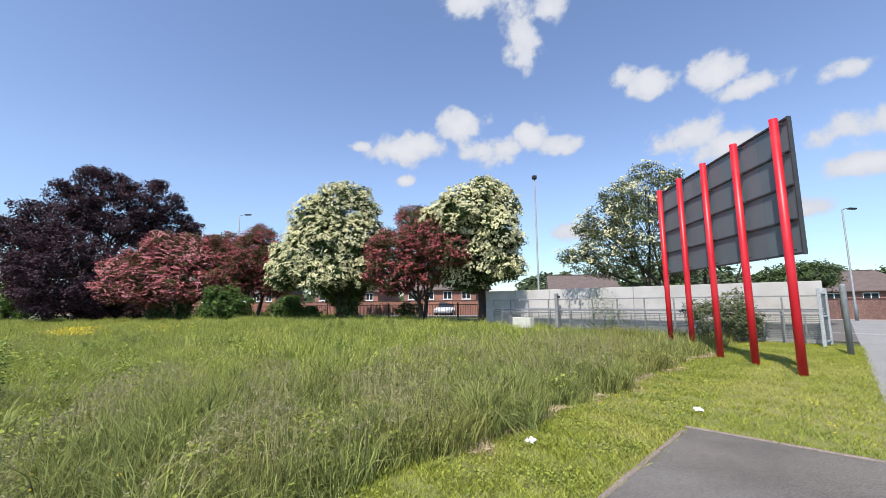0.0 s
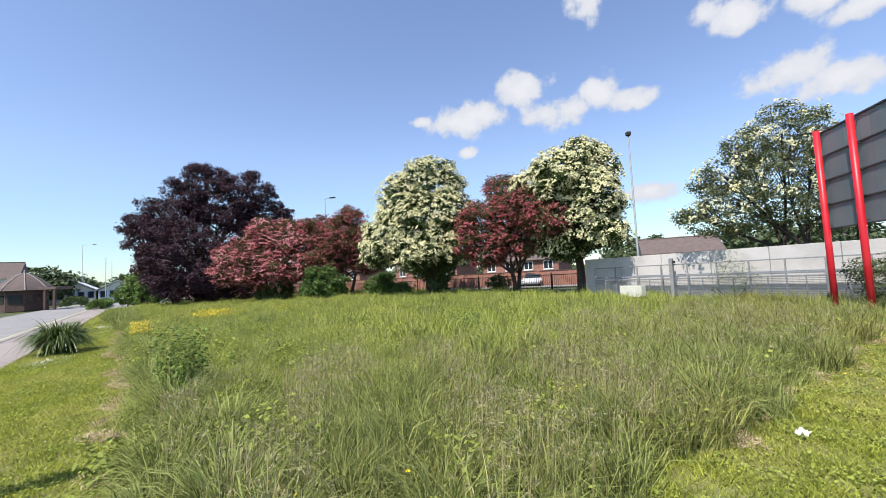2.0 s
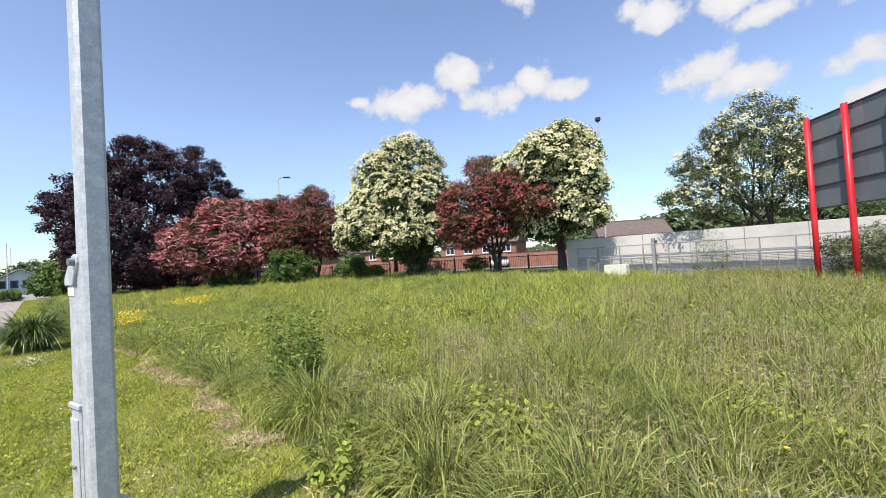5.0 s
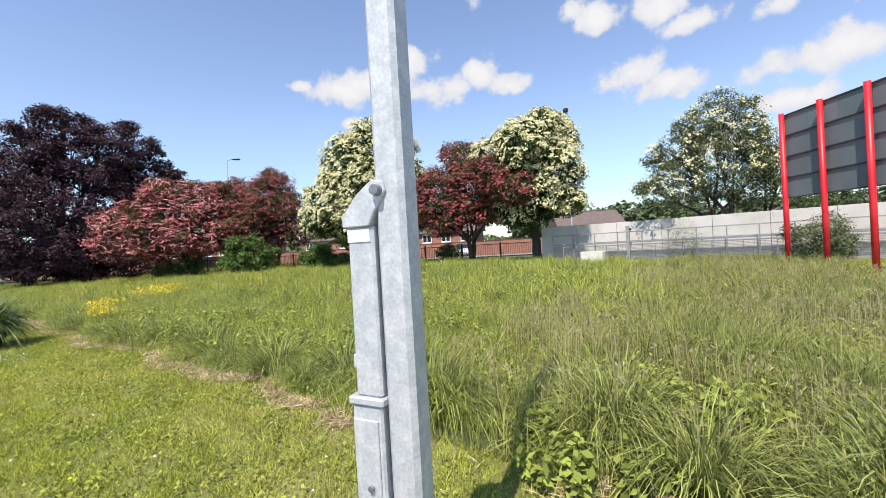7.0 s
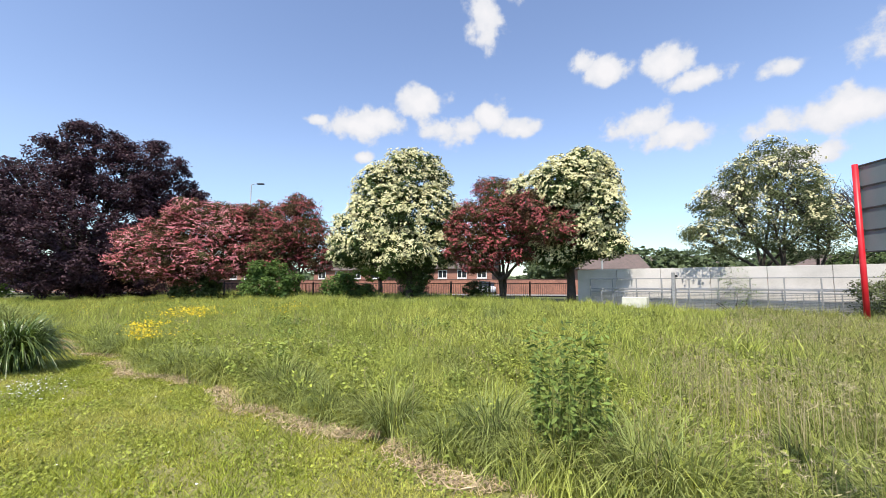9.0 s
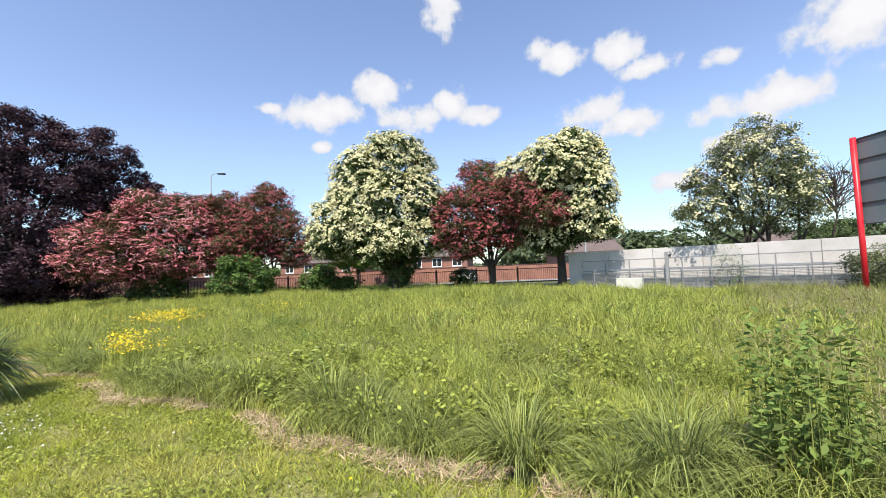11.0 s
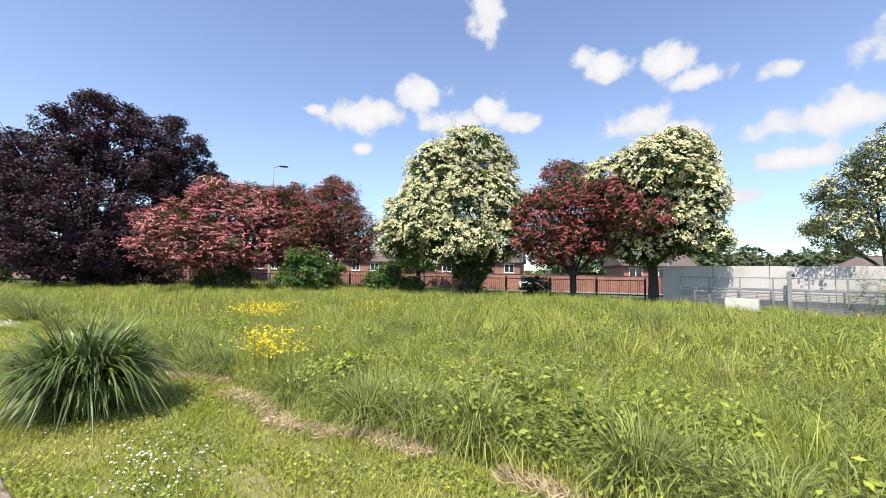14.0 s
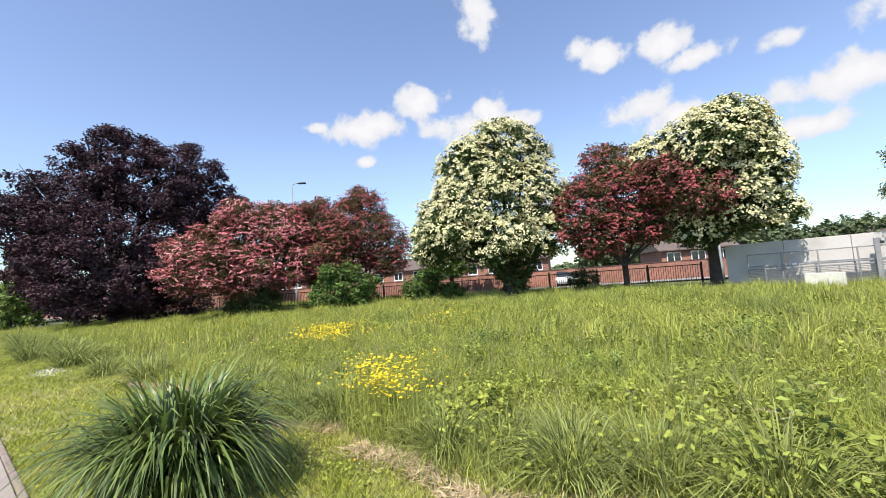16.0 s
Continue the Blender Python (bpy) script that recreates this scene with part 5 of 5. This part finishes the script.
def seed_heads():
    """Drooping feathery heads on thin stalks: a row of narrow scales along each bent tip."""
    out, stalks = [], []
    for n, s0, s1, r0, r1, h, long, wide in ((3400, 3.0, 8.0, -4.0, 0.7, 0.56, 0.050, 0.007), (2600, 2.9, 8.0, -13, -4, 0.56, 0.055, 0.009), (700, 8, 22, -4, 0.7, 0.52, 0.05, 0.007)):
        s, r, xy = scatter(n, s0, s1, r0, r1)
        grow = patch(xy, 2.4, 15)
        ok = (r < edge_r(s)) & (s > edge_s(r)) & (rng.uniform(0, 1, n) < np.clip(grow * 2.0 - 0.6, 0.02, 1))
        xy, grow = xy[ok], grow[ok]
        m = len(xy)
        q = 0.7 + rng.normal(0, 0.8, m)
        way = np.stack((np.cos(q), np.sin(q), np.zeros(m)), 1)
        top = h * rng.uniform(0.7, 1.15, m) * (0.75 + 0.4 * grow)
        base = np.stack((xy[:, 0], xy[:, 1], ground_z(xy[:, 0], xy[:, 1]) - 0.03), 1)
        for k in range(7):
            f = k / 6
            at = base + way * ((0.10 + 0.17 * f) * top)[:, None]
            at[:, 2] += top * (0.96 + 0.10 * f - 0.16 * f * f)
            at += rng.normal(size=at.shape) * 0.009
            face = np.stack((-way[:, 1], way[:, 0], np.zeros(m)), 1) + rng.normal(size=at.shape) * 0.6
            out.append(leaf_arrays(rng, at, face, long, wide))
        side = np.stack((-way[:, 1], way[:, 0], np.zeros(m)), 1) * 0.0016
        tip = base + way * (0.10 * top)[:, None]
        tip[:, 2] += top * 0.97
        v = np.stack((base - side, base + side, tip + side, tip - side), 1).reshape(-1, 3)
        stalks.append((v, np.arange(m * 4).reshape(-1, 4)))
    put_grass("seed_heads", out, SEED_HEAD, "drooping purple-brown grass seed heads above the meadow")
    put_grass("seed_stalks", stalks, GRASS_SEED, "thin pale grass stalks carrying seed heads")


seed_heads()


def herbs():
    """Low broad leaves of clover, dock and nettle among the grass."""
    out = []
    for n, s0, s1, r0, r1, size in ((58000, 3, 24, -3.5, 1.2, 0.032), (34000, 2.8, 26, -12, -3.5, 0.046)):
        s, r, xy = scatter(n, s0, s1, r0, r1)
        p = patch(xy, 1.5, 44)
        ok = (r < edge_r(s)) & (s > edge_s(r)) & (rng.uniform(0, 1, n) < np.clip(p * 2.2 - 0.65, 0.04, 1))
        xy = xy[ok]
        z = ground_z(xy[:, 0], xy[:, 1]) + rng.uniform(0.05, 1.0, len(xy)) ** 0.6 * (0.16 + 0.28 * patch(xy, 0.9, 3))
        at = np.stack((xy[:, 0], xy[:, 1], z), 1)
        out.append(leaf_arrays(rng, at, rng.normal(size=at.shape) * 0.5 + np.array([0, 0, 0.9]), size * 1.7, size))
    s, r, xy = scatter(46000, 1.6, 21, 1.1, 3.36)
    s2, r2, xy2 = scatter(30000, 1.6, 3.0, -13, 0.9)
    xy = np.concatenate((xy, xy2))
    xy = xy[rng.uniform(0, 1, len(xy)) < patch(xy, 0.8, 47) ** 1.5]
    at = np.stack((xy[:, 0], xy[:, 1], ground_z(xy[:, 0], xy[:, 1]) + rng.uniform(0.0, 0.05, len(xy))), 1)
    out.append(leaf_arrays(rng, at, rng.normal(size=at.shape) * 0.4 + np.array([0, 0, 0.9]), 0.034, 0.024))
    v, polys = joined(out)
    tagged(mesh_arrays("meadow_herbs", v, polys, GRASS_HERB), "bright low leafy herbs among the meadow grass", "herbs", kind="stuff")


herbs()


def lawn():
    chunks = []
    for n, s0, s1, r0, r1, h, w in ((190000, 1.5, 21, 0.9, 3.38, 0.065, 0.007), (70000, 21, 60, 0.9, 3.38, 0.075, 0.012),
                                    (60000, 1.5, 3.6, -6, 1.0, 0.065, 0.008), (150000, -0.38, 4.4, -20, -5.9, 0.06, 0.008), (16000, 1.5, 16, 3.0, 3.44, 0.05, 0.007)):
        s, r, xy = scatter(n, s0, s1, r0, r1)
        ok = (r > edge_r(s) + 0.12 + rng.normal(0, 0.09, n)) | (s < edge_s(r) - 0.06 + rng.normal(0, 0.08, n))
        s, r, xy = s[ok], r[ok], xy[ok]
        z = ground_z(xy[:, 0], xy[:, 1]) - 0.032
        hh = h * rng.uniform(0.5, 1.3, len(xy)) * (0.75 + 0.5 * patch(xy, 0.45, 6))
        chunks.append(short_blades(rng, xy, z, hh, w * 1.5, 1.1))
    put_grass("mown_verge", chunks, GRASS_LAWN, "short mown grass verge, yellow-green in the sun")


lawn()


def straw_line():
    n = 15000
    s = rng.uniform(5.5, 24, n)
    r = edge_r(s) + rng.normal(0.12, 0.10, n)
    n2 = 7000
    r2 = rng.uniform(-14.5, -3.4, n2)
    s2 = edge_s(r2) + rng.normal(-0.10, 0.075, n2)
    s, r = np.concatenate((s, s2)), np.concatenate((r, r2))
    keep = patch(np.stack((s, r), 1), 1.1, 31) > np.where(s < 9.0, 0.42, 0.26)
    s, r = s[keep], r[keep]
    x, y = s * U2.x + r * N2.x, s * U2.y + r * N2.y
    z = ground_z(x, y) + rng.uniform(-0.005, 0.04, len(x))
    at = np.stack((x, y, z), 1)
    f = rng.normal(size=at.shape) * 0.35 + np.array([0, 0, 1.0])
    v, q = leaf_arrays(rng, at, f, 0.14, 0.0085)
    tagged(mesh_arrays("straw_edge", v, [q], STRAW), "dry cut straw along the edge of the tall grass", "straw", kind="stuff")


straw_line()


def tussock(name, at, count, h, w, spread, lean, mat, label, category, seed, group="", single=0, sagging=1.0):
    """Arching leaves from one root: each a five-vertex strip bent outwards."""
    g = np.random.default_rng(seed)
    q = g.uniform(0, 2 * math.pi, count)
    k = g.uniform(0, 1, count) ** 0.75
    root = np.stack((np.cos(q), np.sin(q), np.zeros(count)), 1) * (spread * 0.3 * g.uniform(0, 1, count) ** 0.5)[:, None]
    q = q + g.normal(0, 0.55, count)
    out = np.stack((np.cos(q), np.sin(q), np.zeros(count)), 1)
    tilt = k * radians(66) * lean
    ln = h * g.uniform(0.55, 1.12, count)
    sag = ln * (0.42 + 0.34 * k) * g.uniform(0.75, 1.25, count) * sagging
    q3 = q + math.pi / 2 + g.normal(0, 0.5, count)
    across = np.stack((np.cos(q3), np.sin(q3), np.zeros(count)), 1) * (w * g.uniform(0.7, 1.2, count) * 0.5)[:, None]
    rows_v = []
    for t, wid in ((0.0, 0.8), (0.3, 1.0), (0.6, 0.95), (0.82, 0.6), (1.0, 0.0)):
        c = root + out * (ln * (np.sin(tilt) * t + 0.2 * t ** 2.2))[:, None]
        c[:, 2] = np.maximum(ln * np.cos(tilt) * t - sag * t ** 2.4, 0.02 * t)
        rows_v += [c - across * wid, c + across * wid]
    v = np.stack(rows_v, 1).reshape(-1, 3)
    f = np.arange(count)[:, None] * 10
    quads = np.concatenate([f + np.array([2 * j, 2 * j + 1, 2 * j + 3, 2 * j + 2]) for j in range(4)])
    gz = float(ground_z(np.array(at[0]), np.array(at[1]))) - 0.03
    if not single:
        ob = mesh_arrays(name, v, [quads], mat)
        ob.matrix_world = pose(at[0], at[1], gz)
        return tagged(ob, label, category, group)
    ob = thing(name, (at[0], at[1], gz), label, category, group)
    one = np.concatenate([np.array([[2 * j, 2 * j + 1, 2 * j + 3, 2 * j + 2]]) for j in range(4)])
    for i in range(single):
        mesh_arrays("leaf", v[i * 10:i * 10 + 10], [one], mat, ob)
    rest = quads[quads[:, 0] >= single * 10] - single * 10
    tagged(mesh_arrays("foliage", v[single * 10:], [rest], mat, ob), kind="stuff")
    return ob


tussock("pampas_clump", (-14.42, 10.22), 1800, 1.62, 0.024, 0.9, 0.29, SEDGE, "big clump of dark arching sword-like leaves by the pavement", "plant", 51, single=240, sagging=1.08)
base_t = tussock("grass_tussock", (-8.56, 7.4), 420, 0.72, 0.0065, 0.42, 0.62, GRASS_DARK, "blue-green coarse grass tussock at the meadow edge", "grass tussock", 52, "tussocks along the meadow edge")
g_t = np.random.default_rng(53)
for k in range(58):
    if k < 46:
        s = 4.2 + k * 0.36 + g_t.uniform(-0.2, 0.2)
        p = sr(s, float(edge_r(s)) - g_t.uniform(0.15, 0.9))
    else:
        r = 0.4 - (k - 46) * 1.15
        p = sr(float(edge_s(r)) + g_t.uniform(0.2, 0.8), r)
    z = float(ground_z(np.array(p.x), np.array(p.y))) - 0.03
    c = copy_thing(base_t, pose(p.x, p.y, z, 0, 0, g_t.uniform(0, 360)))
    sc = g_t.uniform(0.85, 1.4)
    c.scale = (sc, sc, sc * g_t.uniform(0.85, 1.1))
for k, (s, r, sc) in enumerate([(4.25, -1.15, 1.5), (3.6, -3.3, 1.1), (6.3, 0.5, 1.2), (8.9, 0.2, 1.2), (23.6, 1.2, 1.7), (25.5, 1.5, 1.6), (28.5, 1.6, 2.2), (29.5, 1.0, 1.8), (32.0, 2.0, 2.6), (33.0, 1.2, 2.2), (37.0, 1.8, 2.4), (42.0, 1.6, 2.4)]):
    p = sr(s, r)
    c = copy_thing(base_t, pose(p.x, p.y, -0.03, 0, 0, 40 * k))
    c.scale = (sc, sc, sc * 0.8)


for k in range(80):
    s, r = g_t.uniform(3.8, 22), g_t.uniform(-9, 0.2)
    p = sr(s, r)
    z = float(ground_z(np.array(p.x), np.array(p.y))) - 0.03
    c = copy_thing(base_t, pose(p.x, p.y, z, 0, 0, g_t.uniform(0, 360)))
    sc = g_t.uniform(0.6, 1.1)
    c.scale = (sc, sc, sc * g_t.uniform(0.85, 1.05))


def weed(at, h, seed, label, mat=None):
    """An upright broad-leaved weed: stems with pairs of leaves."""
    g = np.random.default_rng(seed)
    gz = float(ground_z(np.array(at[0]), np.array(at[1]))) - 0.03
    w = thing("weed", (at[0], at[1], gz), label, "weed", "weeds in the meadow")
    pts, fac = [], []
    for k in range(7):
        q = g.uniform(0, 2 * math.pi)
        top = Vector((math.cos(q), math.sin(q), 0)) * g.uniform(0.02, 0.24) + Vector((0, 0, h * g.uniform(0.6, 1.05)))
        base_p = Vector((math.cos(q), math.sin(q), 0)) * 0.04
        part("stem", tube([base_p, base_p.lerp(top, 0.5) + Vector((0, 0, 0.03)), top], [0.006, 0.005, 0.003], 5), GRASS_HERB, w)
        for j in range(16):
            c = base_p.lerp(top, 0.15 + 0.85 * j / 15)
            a = j * 2.4 + q
            o = Vector((math.cos(a), math.sin(a), 0.1))
            pts.append(c + o * 0.055)
            fac.append(Vector((-o.x * 0.3, -o.y * 0.3, 1)) + Vector(g.normal(0, 0.3, 3)))
    v, qd = leaf_arrays(g, np.array(pts), np.array(fac), 0.12, 0.056)
    mesh_arrays("foliage", v, [qd], mat or DOCK, w)
    return w


w0 = weed((-9.39, 8.9), 0.58, 61, "upright green leafy weed standing in the grass")
g_w = np.random.default_rng(62)
for x, y, sc in ((-9.75, 9.62, 1.0), (-9.2, 10.2, 0.85), (-10.3, 10.0, 0.75)):
    c = copy_thing(w0, pose(x, y, float(ground_z(np.array(x), np.array(y))) - 0.03, 0, 0, 70 * sc))
    c.scale = (sc, sc, sc)
for k in range(14):
    if k < 9:
        p = sr(8 + g_w.uniform(0, 12), g_w.uniform(-3.4, 0.5))
    else:
        p = sr(4 + g_w.uniform(0, 18), g_w.uniform(-9, -2))
    z = float(ground_z(np.array(p.x), np.array(p.y))) - 0.03
    c = copy_thing(w0, pose(p.x, p.y, z, 0, 0, g_w.uniform(0, 360)))
    sc = g_w.uniform(0.5, 0.85)
    c.scale = (sc, sc, sc)


def nettle_bed(at, radius, h, stems, seed, mat=None, leaf=(0.075, 0.034), label="bed of dark upright nettles in the meadow", group="nettle beds"):
    """A dense bed of upright leafy stems."""
    g = np.random.default_rng(seed)
    gz = float(ground_z(np.array(at[0]), np.array(at[1]))) - 0.03
    q, d = g.uniform(0, 2 * math.pi, stems), radius * g.uniform(0, 1, stems) ** 0.5
    x, y = d * np.cos(q), d * np.sin(q)
    top = h * g.uniform(0.6, 1.1, stems)
    per = 16
    f = np.tile(np.linspace(0.15, 1, per), stems)
    a = g.uniform(0, 2 * math.pi, stems * per)
    px = np.repeat(x, per) * (1 + 0.2 * f) + np.cos(a) * 0.045
    py = np.repeat(y, per) * (1 + 0.2 * f) + np.sin(a) * 0.045
    pz = np.repeat(top, per) * f
    bed = thing("nettle_bed", (at[0], at[1], gz), label, "weed", group)
    fac = np.stack((np.cos(a) * 0.5, np.sin(a) * 0.5, np.full(len(a), 0.8)), 1) + g.normal(size=(len(a), 3)) * 0.2
    v, qd = leaf_arrays(g, np.stack((px, py, pz), 1), fac, leaf[0], leaf[1])
    mesh_arrays("foliage", v, [qd], mat or NETTLE, bed)
    v, a4, a3 = blade_arrays(g, np.stack((x, y), 1), np.zeros(stems), top, 0.007, 0.03)
    tagged(mesh_arrays("stalk", v, [a4, a3], GRASS_DARK, bed), kind="stuff")


for k, (s, r, rad, h, n) in enumerate([(8.42, 0.33, 0.30, 1.12, 90), (15.7, -1.6, 0.35, 0.5, 30), (14.4, -4.6, 0.7, 0.52, 70),
                                       (18.5, -3.0, 0.5, 0.5, 40), (10.5, -6.5, 0.6, 0.5, 50), (24, -6, 0.8, 0.6, 60)]):
    nettle_bed(tuple(sr(s, r)), rad, h, n, 90 + k)


for k, (s, r, rad, h, n) in enumerate([(6.2, 0.75, 0.45, 0.34, 60), (5.6, -0.1, 0.4, 0.42, 60), (14.0, 0.25, 0.5, 0.42, 80), (13.1, 0.3, 0.5, 0.40, 80), (12.3, -0.6, 0.5, 0.45, 60),
                                       (14.8, -0.9, 0.6, 0.42, 70), (11.0, 0.2, 0.4, 0.4, 50), (4.3, -2.2, 0.4, 0.36, 50), (16.4, 0.3, 0.4, 0.42, 50), (9.8, -2.4, 0.7, 0.42, 70)]):
    nettle_bed(tuple(sr(s, r)), rad, h, n, 120 + k, GRASS_HERB, (0.075, 0.045), "bed of bright yellow-green leafy herbs", "herb beds")


def buttercups(at, rx, ry, n, seed, h=0.60, head=0.017):
    g = np.random.default_rng(seed)
    x, y = at[0] + g.normal(0, rx, n), at[1] + g.normal(0, ry, n)
    ok = x * N2.x + y * N2.y < 1.05
    x, y = x[ok], y[ok]
    n = len(x)
    z = ground_z(x, y) + h * g.uniform(0.65, 1.15, n)
    patch_ob = thing("buttercup_patch", (0, 0, 0), "patch of bright yellow buttercups in the tall grass", "flowers", "buttercup patches")
    v, tr = dome_arrays(g, np.stack((x, y, z), 1), g.normal(size=(n, 3)) * 0.3 + np.array([0, 0, 1]), head)
    tagged(mesh_arrays("blossom", v, [tr], BUTTERCUP, patch_ob), kind="stuff")
    v, q, t = blade_arrays(g, np.stack((x, y), 1), ground_z(x, y) - 0.03, z - ground_z(x, y) + 0.03, 0.005, 0.02)
    tagged(mesh_arrays("foliage", v, [q, t], GRASS_TALL, patch_ob), kind="stuff")


buttercups((-13.0, 11.25), 0.30, 0.38, 640, 71, 0.64, 0.016)
buttercups((-14.5, 16.5), 0.5, 0.42, 520, 72, 0.62, 0.02)
buttercups((-11.8, 17.8), 0.5, 0.35, 170, 73)
buttercups((-17.5, 20.0), 3.0, 2.0, 300, 74)
buttercups((-3.0, 2.9), 0.35, 0.25, 14, 75, 0.3)
buttercups((-22.0, 27.0), 3.0, 1.5, 120, 76)


def lawn_flowers():
    """Daisies and small yellow flowers in the mown verge, and pale chippings by the pavement."""
    g = np.random.default_rng(81)
    s = np.concatenate((g.normal(15.4, 0.5, 150), g.uniform(4, 24, 90), g.normal(27.5, 0.45, 260)))
    r = np.concatenate((g.normal(2.7, 0.2, 150), g.uniform(1.5, 3.3, 90), g.normal(2.2, 0.14, 260)))
    x, y = s * U2.x + r * N2.x, s * U2.y + r * N2.y
    v, tr = dome_arrays(g, np.stack((x, y, 0.035 + 0 * x + g.uniform(0, 0.03, len(x))), 1), g.normal(size=(len(x), 3)) * 0.2 + np.array([0, 0, 1]), 0.0095)
    tagged(mesh_arrays("daisies", v, [tr], DAISY), "small white daisies in the mown grass", "flowers", kind="stuff")
    s = np.concatenate((g.uniform(3, 22, 60), g.uniform(-0.2, 2.9, 360)))
    r = np.concatenate((g.uniform(1.3, 3.3, 60), g.uniform(-16, -6.1, 360)))
    x, y = s * U2.x + r * N2.x, s * U2.y + r * N2.y
    v, tr = dome_arrays(g, np.stack((x, y, ground_z(x, y) + 0.04 + g.uniform(0, 0.03, len(x))), 1), g.normal(size=(len(x), 3)) * 0.2 + np.array([0, 0, 1]), 0.011)
    tagged(mesh_arrays("yellow_lawn_flowers", v, [tr], BUTTERCUP), "tiny yellow flowers in the mown grass", "flowers", kind="stuff")


lawn_flowers()


def litter(at, size, seed):
    g = np.random.default_rng(seed)
    bm = bmesh.new()
    bmesh.ops.create_grid(bm, x_segments=5, y_segments=5, size=size / 2)
    for v in bm.verts:
        v.co.z = 0.045 + g.uniform(-0.02, 0.035)
        v.co.x += g.uniform(-0.01, 0.01)
    ob = part("litter", bm, PAPER, None, "", False)
    gz = float(ground_z(np.array(at[0]), np.array(at[1])))
    ob.matrix_world = pose(at[0], at[1], gz, 8, -5, seed * 37)
    tagged(ob, "crumpled piece of white paper lying in the grass", "litter")


litter((0.95, 4.75), 0.09, 1)
litter((3.55, 6.0), 0.105, 2)
